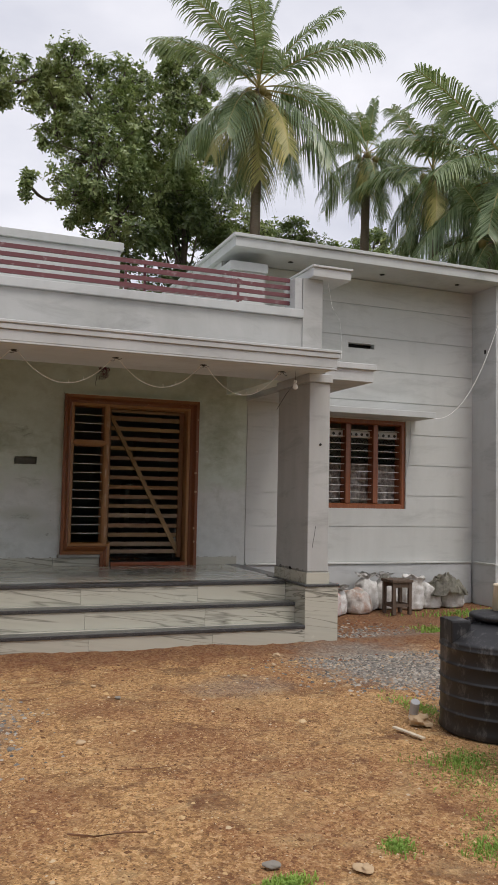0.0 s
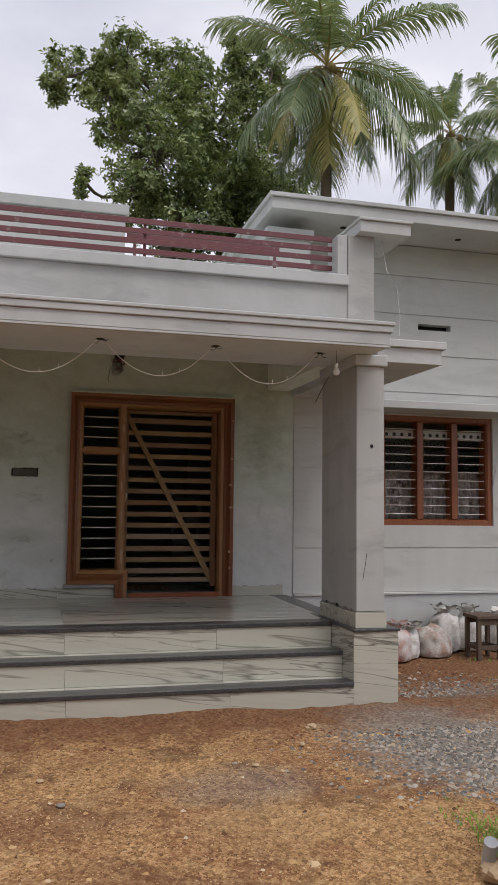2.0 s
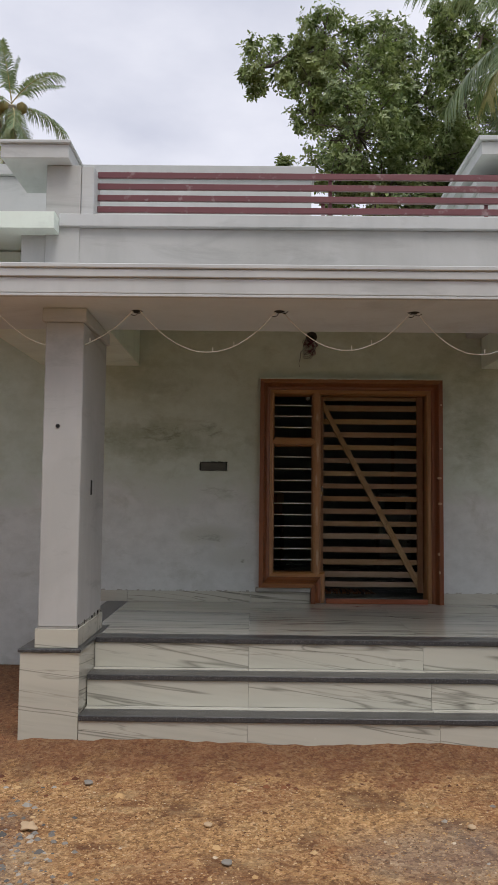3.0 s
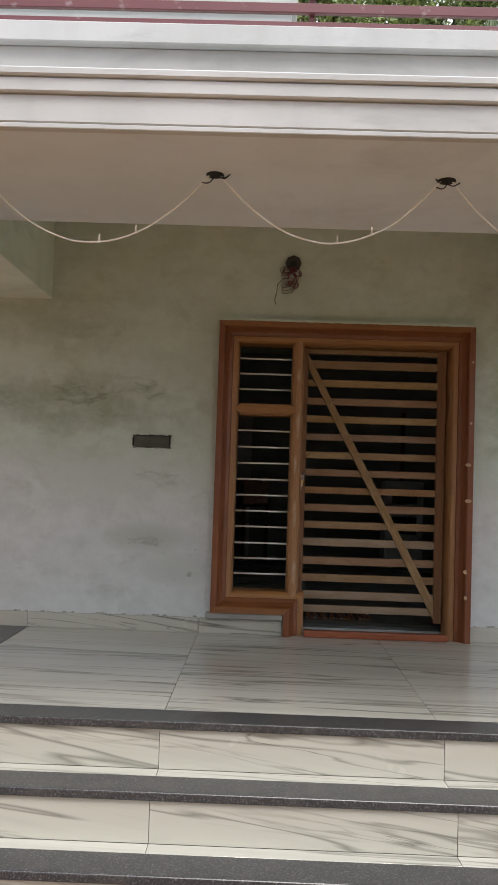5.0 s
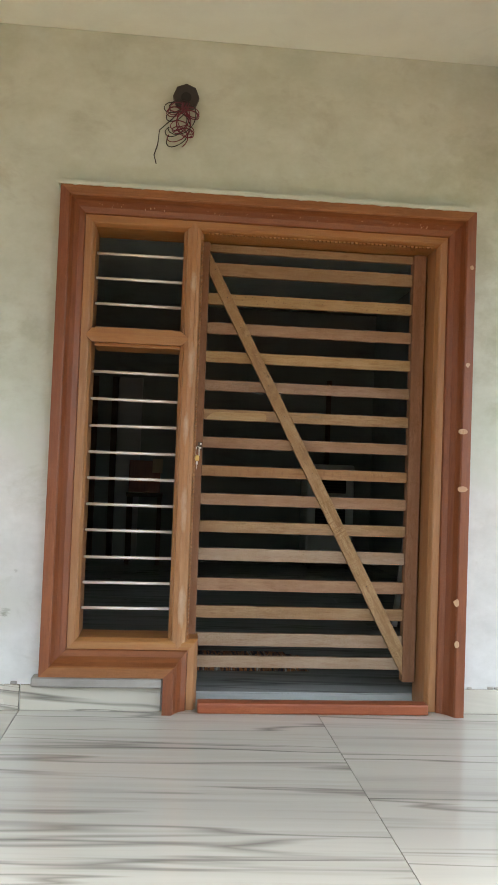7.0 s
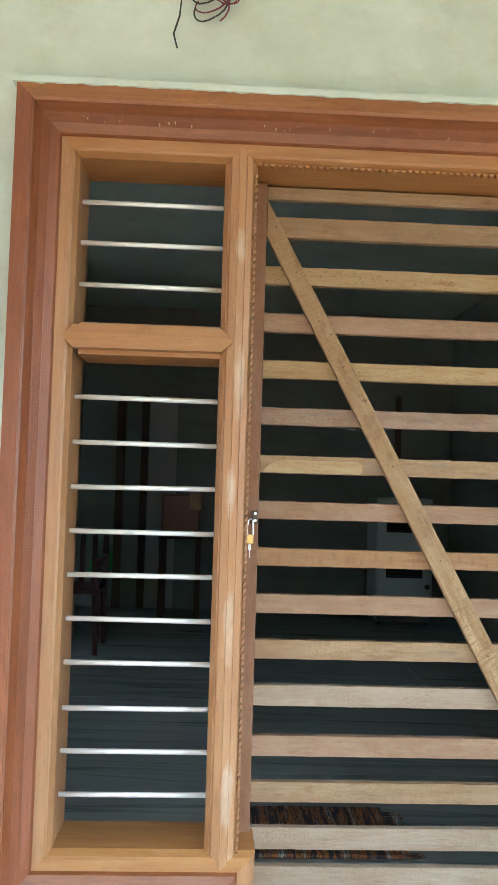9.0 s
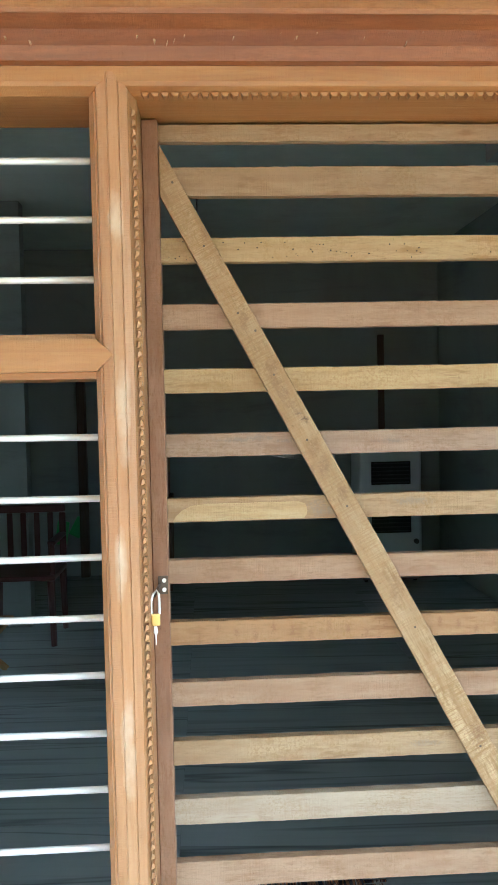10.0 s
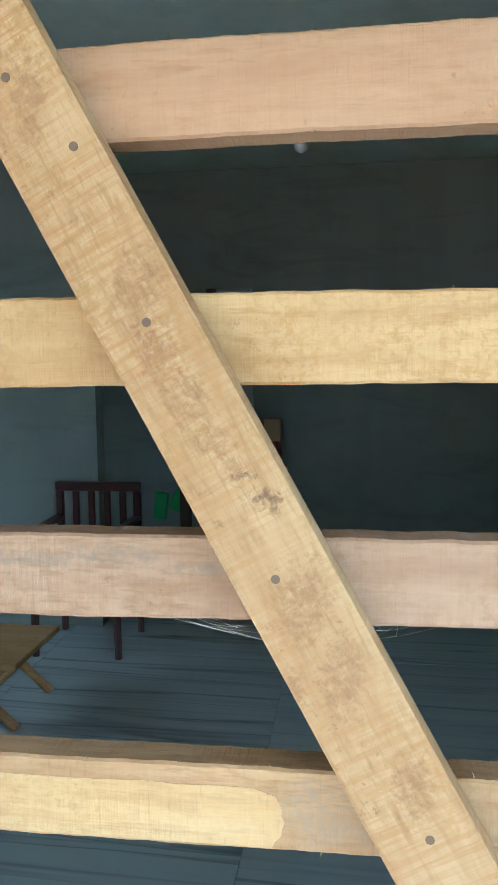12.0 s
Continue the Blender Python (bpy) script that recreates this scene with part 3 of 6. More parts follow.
t.color(t.ramp(t.island(), [(0.0, (0.10, 0.042, 0.018)), (0.3, (0.30, 0.15, 0.06)), (0.6, (0.52, 0.32, 0.14)), (0.92, (0.60, 0.42, 0.22)), (1.0, (0.60, 0.50, 0.37))]))
M_CLOD = mat("red_clod", (0.2, 0.08, 0.035), 0.95)
t = Net(M_CLOD)
t.color(t.ramp(t.island(), [(0.0, (0.10, 0.035, 0.016)), (0.7, (0.24, 0.095, 0.04)), (1.0, (0.42, 0.25, 0.14))]))
M_PAPER = mat("torn_brown_paper", (0.50, 0.36, 0.22), 0.85)
M_PVC = mat("grey_pvc", (0.42, 0.43, 0.45), 0.45)
M_COOLER = mat("grey_white_cooler_plastic", (0.62, 0.66, 0.66), 0.4)
M_GREEN = mat("green_plastic", (0.10, 0.45, 0.14), 0.45)
M_REDCHAIR = mat("dark_red_plastic", (0.06, 0.014, 0.011), 0.4)
M_MAT = mat("striped_rag_mat", (0.2, 0.16, 0.1), 0.95)
t = Net(M_MAT)
t.color(t.ramp(t.noise(5, 4, (9, 0.5, 1), 0.8), [(0.36, (0.012, 0.014, 0.03)), (0.47, (0.02, 0.015, 0.015)), (0.52, (0.38, 0.15, 0.04)), (0.58, (0.03, 0.015, 0.015)), (0.66, (0.42, 0.40, 0.34))]))
t.bump(t.noise(60, 3), 0.6, 0.01)


# ---- building blocks ----
def box(bm, x0, x1, y0, y1, z0, z1):
    vs = [bm.verts.new((x, y, z)) for z in (z0, z1) for y in (y0, y1) for x in (x0, x1)]
    for f in ((0, 2, 3, 1), (4, 5, 7, 6), (0, 1, 5, 4), (2, 6, 7, 3), (0, 4, 6, 2), (1, 3, 7, 5)):
        bm.faces.new([vs[i] for i in f])
    return vs


def bevel(bm, w, seg=2):
    bmesh.ops.bevel(bm, geom=list(bm.edges), offset=w, segments=seg, affect="EDGES", profile=0.6)
    return bm


def boxes(*dims, w=0.0, seg=1):
    bm = bmesh.new()
    for d in dims:
        box(bm, *d)
    if w:
        bevel(bm, w, seg)
    return bm


def link(name, bm, material, smooth=False):
    me = bpy.data.meshes.new(name)
    bmesh.ops.recalc_face_normals(bm, faces=bm.faces)
    bm.to_mesh(me)
    bm.free()
    me.materials.append(material)
    if smooth:
        for p in me.polygons:
            p.use_smooth = True
    return new(name, me)


def part(name, bm, material, parent, label="", smooth=False):
    ob = link(name, bm, material, smooth)
    ob.parent = parent
    ob.matrix_parent_inverse = parent.matrix_basis.inverted()
    if label:
        tagged(ob, label)
    return ob


def thing(name, label, category, group="", kind="", at=(0, 0, 0)):
    ob = new(name)
    ob.location = at
    ob.empty_display_size = 0.1
    ob.matrix_basis = Matrix.Translation(at)
    return tagged(ob, label, category, group, kind)


def solid(name, bm, material, label, category, group="", kind="", smooth=False):
    return tagged(link(name, bm, material, smooth), label, category, group, kind)


def cyl(bm, p0, p1, r0, r1=None, n=10, caps=True):
    """A tapered round bar from p0 to p1."""
    r1 = r0 if r1 is None else r1
    p0, p1 = Vector(p0), Vector(p1)
    q = (p1 - p0).to_track_quat("Z", "Y").to_matrix()
    rings = []
    for p, r in ((p0, r0), (p1, r1)):
        rings.append([bm.verts.new(p + q @ Vector((r * math.cos(2 * math.pi * i / n), r * math.sin(2 * math.pi * i / n), 0))) for i in range(n)])
    for i in range(n):
        bm.faces.new((rings[0][i], rings[0][(i + 1) % n], rings[1][(i + 1) % n], rings[1][i]))
    if caps:
        bm.faces.new(rings[0][::-1])
        bm.faces.new(rings[1])
    return bm


def lathe(bm, profile, n=32, centre=(0, 0), wob=None):
    """Turns (r, z) points round an upright axis."""
    rings = []
    for r, z in profile:
        ring = []
        for i in range(n):
            a = 2 * math.pi * i / n
            k = wob(a, z) if wob else 1.0
            ring.append(bm.verts.new((centre[0] + k * r * math.cos(a), centre[1] + k * r * math.sin(a), z)))
        rings.append(ring)
    for a, b in zip(rings, rings[1:]):
        for i in range(n):
            bm.faces.new((a[i], a[(i + 1) % n], b[(i + 1) % n], b[i]))
    bm.faces.new(rings[0][::-1])
    bm.faces.new(rings[-1])
    return bm


def tube(bm, pts, r, n=6):
    """A bent round wire through pts."""
    pts = [Vector(p) for p in pts]
    rings = []
    for i, p in enumerate(pts):
        d = (pts[min(i + 1, len(pts) - 1)] - pts[max(i - 1, 0)]).normalized()
        q = d.to_track_quat("Z", "Y").to_matrix()
        rings.append([bm.verts.new(p + q @ Vector((r * math.cos(2 * math.pi * k / n), r * math.sin(2 * math.pi * k / n), 0))) for k in range(n)])
    for a, b in zip(rings, rings[1:]):
        best = min(range(n), key=lambda s: (a[0].co - b[s].co).length)
        for i in range(n):
            bm.faces.new((a[i], a[(i + 1) % n], b[(i + 1 + best) % n], b[(i + best) % n]))
    return bm


def sag(p0, p1, drop, n=14):
    p0, p1 = Vector(p0), Vector(p1)
    return [p0.lerp(p1, i / n) - Vector((0, 0, 4 * drop * (i / n) * (1 - i / n))) for i in range(n + 1)]


def prism(bm, poly, y0, y1):
    """A flat (x, z) outline with depth from y0 to y1."""
    a = [bm.verts.new((x, y0, z)) for x, z in poly]
    b = [bm.verts.new((x, y1, z)) for x, z in poly]
    bm.faces.new(a)
    bm.faces.new(b[::-1])
    for i in range(len(poly)):
        j = (i + 1) % len(poly)
        bm.faces.new((a[i], a[j], b[j], b[i]))
    return bm


def mitred(path, i, profile):
    """The i-th bar of a frame whose outer line is path, (x, z) points with the inside on the right; profile: (inset, y)."""
    bm = bmesh.new()

    def inward(k):
        (x0, z0), (x1, z1) = path[k], path[k + 1]
        n = Vector((z1 - z0, -(x1 - x0)))
        return n / n.length

    ends = []
    for k in (i, i + 1):
        off = inward(i).copy()
        if 0 < k < len(path) - 1:
            off = inward(k - 1) + inward(k)
        ends.append([bm.verts.new((path[k][0] + u * off[0], y, path[k][1] + u * off[1])) for u, y in profile])
    n = len(profile)
    for j in range(n):
        bm.faces.new((ends[0][j], ends[0][(j + 1) % n], ends[1][(j + 1) % n], ends[1][j]))
    bm.faces.new(ends[0][::-1])
    bm.faces.new(ends[1])
    return bm


# ---- ground ----
def ground():
    xs = np.concatenate([[-400, -150, -60, -25, -14], np.arange(-8, -1.01, 0.2), np.arange(-1, 5.0, 0.08), np.arange(5.0, 12.01, 0.2), [15, 20, 30, 60, 150, 400]])
    ys = np.concatenate([[-400, -150, -60, -25, -12], np.arange(-4, 6.41, 0.2), np.arange(6.46, 7.45, 0.06), np.arange(7.5, 10.01, 0.2), [12, 16, 24, 40, 80, 150, 400]])
    bm = bmesh.new()
    rows = []
    for y in ys:
        row = []
        for x in xs:
            near = -8 <= x <= 12 and -4 <= y <= 10
            h = 0.02 * noise.noise((x * 0.7, y * 0.7, 0)) + 0.012 * noise.noise((x * 2.6, y * 2.6, 3)) if near else 0.0
            if near and 6.5 < y < 7.4:
                k = max(0.0, 1 - abs(y - 7.2) / 0.62)
                h += 0.065 * k * (0.7 + 0.45 * noise.noise((x * 1.7, y, 0)) + 0.35 * noise.noise((x * 6, y * 6, 2))) + 0.012 * k * noise.noise((x * 19, y * 19, 4))
            row.append(bm.verts.new((x, y, h - 0.005)))
        rows.append(row)
    for a, b in zip(rows, rows[1:]):
        for i in range(len(a) - 1):
            bm.faces.new((a[i], a[i + 1], b[i + 1], b[i]))
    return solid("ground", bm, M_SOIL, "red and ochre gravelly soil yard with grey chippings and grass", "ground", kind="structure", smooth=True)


ground()

# ---- house: walls ----
WY = 9.72          # outer face of the long front wall
FLOOR = 0.60
DX0, DX1, DZ1 = 1.498, 3.223, 2.71      # door frame
SX, SZ = 1.985, 0.745                   # foot of the side light
WX0, WX1, WZ0, WZ1 = 4.96, 6.38, 1.36, 2.62   # window
GROOVES = [0.61, 1.105, 1.55, 1.99, 2.43, 2.887, 3.33, 3.80, 4.25, 4.62]

wall_front = solid("wall_front", boxes(
    (-1.6, DX0, WY, WY + 0.2, 0, 3.376), (DX0, SX, WY, WY + 0.2, 0, SZ - 0.002), (SX, DX1, WY, WY + 0.2, 0, FLOOR - 0.02), (DX0, DX1, WY, WY + 0.2, DZ1, 3.376),
    (DX1, 3.91, WY, WY + 0.2, 0, 3.376)), M_PORCH, "porch wall in patchy pale green-grey putty", "wall", kind="structure")
wall_side = solid("wall_window_side", boxes(
    (3.91, WX0, WY, WY + 0.2, 0, 3.63), (WX0, WX1, WY, WY + 0.2, 0, WZ0), (WX0, WX1, WY, WY + 0.2, WZ1, 3.63), (WX1, 7.53, WY, WY + 0.2, 0, 3.63),
    (3.91, 5.42, WY, WY + 0.2, 3.63, 3.70), (5.84, 7.53, WY, WY + 0.2, 3.63, 3.70), (3.91, 7.53, WY, WY + 0.2, 3.70, 4.62)), M_BAND,
    "grey-white primed wall with level grooves", "wall", kind="structure")
for z0, z1 in zip(GROOVES, GROOVES[1:]):
    a, b = z0 + 0.006, z1 - 0.006
    holes = [h for h in ((WX0, WX1, WZ0, WZ1), (5.42, 5.84, 3.63, 3.70)) if a < h[3] and b > h[2]]
    pieces = [(3.915, 7.528, a, b)]
    for hx0, hx1, hz0, hz1 in holes:
        pieces = [(3.915, hx0, a, b), (hx1, 7.528, a, b)]
        if a < hz0:
            pieces.append((hx0, hx1, a, hz0))
        if b > hz1:
            pieces.append((hx0, hx1, hz1, b))
    part("plaster_band", boxes(*[(x0, x1, WY - 0.012, WY, c0, c1) for x0, x1, c0, c1 in pieces]), M_BAND, wall_side)
part("plinth", boxes((3.915, 7.50, WY - 0.045, WY, 0, 0.585), w=0.004), M_WALL, wall_side, "soil-splashed plinth")
part("plinth_ledge", boxes((3.915, 7.49, WY - 0.065, WY, 0.586, 0.612), w=0.004), M_BAND, wall_side)
part("slot_lining", boxes((5.42, 5.84, WY + 0.10, WY + 0.14, 3.63, 3.70)), M_BLACK, wall_side, "dark slot in the wall")

wall_end = solid("wall_end", boxes((7.53, 7.75, 9.16, 15.6, 0.0, 4.62), w=0.004), M_WALL, "projecting end wall in grey primer", "wall", kind="structure")
part("plinth", boxes((7.49, 7.80, 9.115, 9.62, 0, 0.585), w=0.004), M_WALL, wall_end, "soil-splashed plinth")
part("plinth_ledge", boxes((7.475, 7.815, 9.10, 9.60, 0.586, 0.612), w=0.004), M_BAND, wall_end)
part("pipe_hole", boxes((7.524, 7.529, 9.38, 9.42, 3.66, 3.72)), M_BLACK, wall_end, "dark pipe hole")
solid("wall_back", boxes((-1.6, 7.75, 15.4, 15.6, 0, 4.62)), M_WALL, "plain rear wall of the house", "wall", kind="structure")

# roof of the window block
roof = solid("roof_slab", boxes((3.43, 7.86, 9.0, 15.6, 4.625, 4.745), w=0.004), M_WALL, "projecting flat concrete roof slab, primed white", "roof", kind="structure")
part("roof_lip", boxes((3.40, 7.89, 8.97, 15.6, 4.746, 4.79), w=0.005), M_WALL, roof)
for x in (4.35, 5.75, 7.0):
    part("soffit_hole", cyl(bmesh.new(), (x, 9.36, 4.618), (x, 9.36, 4.624), 0.035, n=14), M_BLACK, roof, "round light hole in the soffit")
side_box = solid("side_sunshade", boxes((7.752, 8.42, 9.5, 12.0, 3.74, 4.36), w=0.005), M_WALL, "boxy concrete sunshade on the end wall", "sunshade", kind="structure")
part("lip", boxes((7.752, 8.45, 9.47, 12.0, 4.361, 4.43), w=0.005), M_WALL, side_box)
stub = solid("roof_stub_wall", boxes((3.46, 3.92, 9.2, 9.70, 3.12, 4.37), w=0.004), M_WALL, "short white wall on the terrace below the roof slab", "wall", kind="structure")
part("coping", boxes((3.43, 3.95, 9.17, 9.70, 4.371, 4.49), w=0.005), M_WALL, stub)
solid("stub_wall_upper", boxes((3.5, 3.909, 9.722, 12.0, 3.12, 4.624)), M_WALL, "side wall of the raised block", "wall", kind="structure")

# terrace over the porch, its parapet and back wall
solid("terrace_slab", boxes((-1.6, 3.909, 8.15, 15.6, 3.385, 3.50), (-1.6, 0.068, 7.40, 8.149, 3.385, 3.50)), M_CEIL, "concrete terrace slab over porch and rooms", "roof", kind="structure")
porch_ceiling = solid("ceiling", boxes((0.05, 3.87, 7.90, WY - 0.001, 3.376, 3.384)), M_CEIL, "plastered porch ceiling", "ceiling", kind="structure")
fascia = solid("porch_beam", boxes((-0.6, 3.77, 6.865, 7.90, 2.80, 2.896), w=0.004), M_WALL, "deep porch front beam in grey-white primer", "beam", kind="structure")
part("front_lip", boxes((-0.6, 3.77, 6.866, 6.90, 2.781, 2.799), w=0.003), M_WALL, fascia)
part("upper_band", boxes((-0.615, 3.785, 6.848, 7.90, 2.897, 2.948), w=0.005), M_WALL, fascia)
part("drip_ledge", boxes((-0.63, 3.80, 6.836, 7.90, 2.949, 2.979), w=0.006), M_WALL, fascia)
part("soffit", boxes((-0.6, 3.766, 6.902, 7.898, 2.792, 2.799)), M_SOFFIT, fascia, "cement-grey beam underside")
for x0, x1, nm in ((-0.599, 0.335, "side_beam_west"), (3.61, 3.85, "side_beam_east")):
    solid(nm, boxes((x0, x1, 7.902, WY - 0.001, 2.83, 3.375), w=0.003), M_CEIL, "plastered side beam of the porch", "beam", kind="structure")
parapet = solid("parapet", boxes((-0.2, 3.93, 7.56, 7.75, 2.98, 3.439), w=0.004), M_PARAPET, "solid parapet band above the porch beam", "parapet", kind="structure")
part("sill", boxes((0.07, 3.69, 7.52, 7.78, 3.44, 3.53), w=0.005), M_WALL, parapet)
for x0, x1, c0, c1, s0, s1, nm in ((3.69, 3.93, 3.756, 4.22, 3.60, 3.688, "parapet_post_east"), (-0.03, 0.21, -0.32, 0.148, 0.212, 0.30, "parapet_post_west")):
    post = solid(nm, boxes((x0, x1, 7.545, 8.05, 2.985, 3.885), w=0.004), M_PARAPET, "parapet end post with a projecting cap slab", "parapet post", kind="structure")
    part("cap_slab", boxes((c0, c1, 7.43, 8.08, 3.886, 3.985), w=0.004), M_WALL, post)
    part("cap_lip", boxes((c0 - 0.015, c1 + 0.015, 7.41, 8.1, 3.986, 4.01), w=0.005), M_WALL, post)
    part("side_strip", boxes((s0, s1, 7.56, 7.80, 3.531, 3.884), w=0.004), M_WALL, post)
back_par = solid("terrace_wall", boxes((-1.6, 1.90, 8.62, 8.76, 3.501, 4.24), w=0.004), M_WALL, "white parapet wall at the back of the terrace", "parapet", kind="structure")
part("coping", boxes((-1.62, 1.93, 8.59, 8.79, 4.241, 4.335), w=0.005), M_WALL, back_par)
for x0, x1, nm in ((3.89, 4.48, "side_sunshade_east"),):
    sh = solid(nm, boxes((x0, x1, 7.38, WY - 0.014, 2.77, 2.90), w=0.004), M_WALL, "thin concrete sunshade beside the porch", "sunshade", kind="structure")
    part("lip", boxes((x0, x1 + 0.03, 7.35, WY - 0.014, 2.901, 2.965), w=0.005), M_WALL, sh)

# pillars on tiled bases
for bx0, bx1, sx0, sx1, nm in ((3.61, 3.985, 3.645, 3.885, "pillar_east"), (-0.02, 0.355, 0.075, 0.325, "pillar_west")):
    pil = solid(nm, boxes((sx0, sx1, 7.24, 8.05, 0.735, 2.70), w=0.006), M_PARAPET, "plastered porch pillar with stains near its foot", "pillar", kind="structure")
    part("collar", boxes((sx0 - 0.02, sx1 + 0.02, 7.215, 8.07, 2.701, 2.7915), w=0.006), M_WALL, pil)
    part("base_core", boxes((bx0 + 0.012, bx1 - 0.012, 7.212, 8.20, 0.0, 0.583)), M_MORTAR, pil)
    part("tile", boxes((bx0, bx1, 7.20, 7.211, -0.02, 0.583), w=0.002), M_RISER, pil)
    part("tile", boxes((bx0, bx0 + 0.011, 7.212, 8.20, -0.02, 0.583), w=0.002), M_RISER_Y, pil)
    part("tile", boxes((bx1 - 0.011, bx1, 7.212, 8.20, -0.02, 0.583), w=0.002), M_RISER_Y, pil)
    part("granite_ledge", boxes((bx0 - 0.012, bx1 + 0.012, 7.185, 8.21, 0.584, 0.606), w=0.005), M_GRANITE, pil, "black granite ledge")
    part("upper_tile", boxes((sx0 - 0.012, sx1 + 0.012, 7.225, 8.062, 0.607, 0.725), w=0.002), M_RISER, pil)
    for k in range(26):
        s = random.random()
        y = 7.26 + 0.78 * s
        x = sx0 - 0.004 if nm == "pillar_east" else sx1
        rr = random.uniform(0.006, 0.02)
        part("mortar_crumb", boxes((x, x + 0.006, y, y + rr * 1.6, 0.726, 0.735 + rr), w=0.002), M_BLACK if random.random() < 0.4 else M_MORTAR, pil)
    part("collar_cut", boxes((sx0 - 0.001, sx1 + 0.001, 7.236, 8.05, 0.726, 0.734)), M_MORTAR, pil)
part("crack", tube(bmesh.new(), [(3.70, 7.2395, 0.98), (3.712, 7.239, 1.06), (3.722, 7.2395, 1.10), (3.735, 7.239, 1.20)], 0.0022, 5), M_BLACK, bpy.data.objects["pillar_east"], "thin dark crack")
part("wire_hole", boxes((0.322, 0.328, 7.575, 7.62, 1.58, 1.68), w=0.002), M_BLACK, bpy.data.objects["pillar_west"], "dark wiring hole")
part("wire_hole", cyl(bmesh.new(), (3.775, 7.234, 2.05), (3.775, 7.242, 2.05), 0.014, n=10), M_BLACK, bpy.data.objects["pillar_east"], "dark wiring hole")
part("wire_hole", cyl(bmesh.new(), (0.17, 7.234, 2.02), (0.17, 7.242, 2.02), 0.014, n=10), M_BLACK, bpy.data.objects["pillar_west"], "dark wiring hole")

# porch floor and steps
porch_floor = solid("floor", boxes((0.08, 3.83, 7.705, WY + 0.19, 0.0, 0.583)), M_MORTAR, "porch floor of large veined white tiles", "floor", kind="structure")
JX = [0.275, 1.42, 2.62, 3.66]
for x0, x1 in zip(JX, JX[1:]):
    part("tile", boxes((x0 + 0.001, x1 - 0.001, 7.862, WY - 0.002, 0.584, FLOOR), w=0.001), M_TILE, porch_floor)
part("tile", boxes((SX, 2.619, WY - 0.001, 9.90, 0.584, FLOOR - 0.001)), M_TILE, porch_floor)
part("tile", boxes((2.621, DX1, WY - 0.001, 9.90, 0.584, FLOOR - 0.001)), M_TILE, porch_floor)
for x0, x1 in ((0.08, 0.273), (3.662, 3.83)):
    part("granite_border", boxes((x0, x1, 8.21, WY - 0.002, 0.584, FLOOR + 0.002), w=0.003), M_GRANITE, porch_floor, "black granite border")
    part("granite_face", boxes((x0 if x0 < 1 else x1 - 0.015, x0 + 0.015 if x0 < 1 else x1, 8.21, WY - 0.002, 0.05, 0.583)), M_RISER, porch_floor)
NOSES = [(7.68, 7.86, 0.60), (7.43, 7.61, 0.40), (7.18, 7.36, 0.20)]
steps = solid("steps", boxes((0.36, 3.608, 7.47, 7.70, 0, 0.383), (0.36, 3.608, 7.22, 7.469, 0, 0.183)), M_MORTAR, "three porch steps in veined tile with black granite nosings", "steps", kind="structure")
for k, (y0, y1, z) in enumerate(NOSES):
    cut = [0.36, 1.42, 2.62, 3.608]
    part("granite_nosing", bevel(boxes((0.361, 3.607, y0, y1, z - 0.033, z + 0.002)), 0.007, 3), M_GRANITE, steps, "black granite nosing")
    for x0, x1 in zip(cut, cut[1:]):
        part("tile", boxes((x0 + 0.001, x1 - 0.001, y0 + 0.014, y0 + 0.026, z - 0.2 + (0.0003 if k < 2 else -0.02), z - 0.034), w=0.001), M_RISER, steps)
        if k:
            part("tile", boxes((x0 + 0.001, x1 - 0.001, y1 + 0.001, y1 + 0.082, z - 0.016, z), w=0.001), M_TILE, steps)
# skirting
skirt = thing("baseboard", "veined tile skirting along the porch wall", "baseboard", kind="structure", at=(1.0, WY, FLOOR))
for x0, x1 in ((-0.3, 0.27), (0.27, 1.42), (1.422, SX - 0.004), (DX1 + 0.004, 3.80)):
    part("tile", boxes((x0, x1 - 0.002, WY - 0.014, WY, FLOOR, 0.70), w=0.002), M_RISER, skirt)
    n = int((x1 - x0) / 0.035)
    for k in range(n):
        if random.random() < 0.5:
            cx, r = x0 + (k + random.random()) * 0.035, random.uniform(0.004, 0.012)
            part("mortar_crumb", boxes((cx, cx + r * 2.6, WY - 0.008, WY + 0.001, 0.701, 0.701 + r), w=0.0015), M_MORTAR, skirt)
part("mortar_bed", boxes((DX0 - 0.03, SX - 0.002, WY - 0.062, WY, 0.702, SZ - 0.003), w=0.006), M_MORTAR, skirt, "rough mortar under the frame")

# ---- door frame with side light ----
door = thing("door_1", "reddish wooden door frame with barred side light", "door frame", kind="structure", at=(2.36, WY, FLOOR))
PATH_F = [(SX, FLOOR), (SX, SZ), (DX0, SZ), (DX0, DZ1), (DX1, DZ1), (DX1, FLOOR)]
PROF = [(0, 9.915), (0, 9.652), (0.036, 9.65), (0.042, 9.656), (0.055, 9.684), (0.072, 9.707), (0.092, 9.719), (0.096, 9.729), (0.122, 9.731), (0.128, 9.736), (0.138, 9.757), (0.138, 9.915)]
PROF_EDGE, PROF_COVE = PROF[:4] + [(0.042, 9.915)], [(0.0425, 9.915), (0.0425, 9.657)] + PROF[4:8] + [(0.096, 9.915)]
PROF_IN = [(0.0965, 9.915), (0.0965, 9.7295)] + PROF[8:]
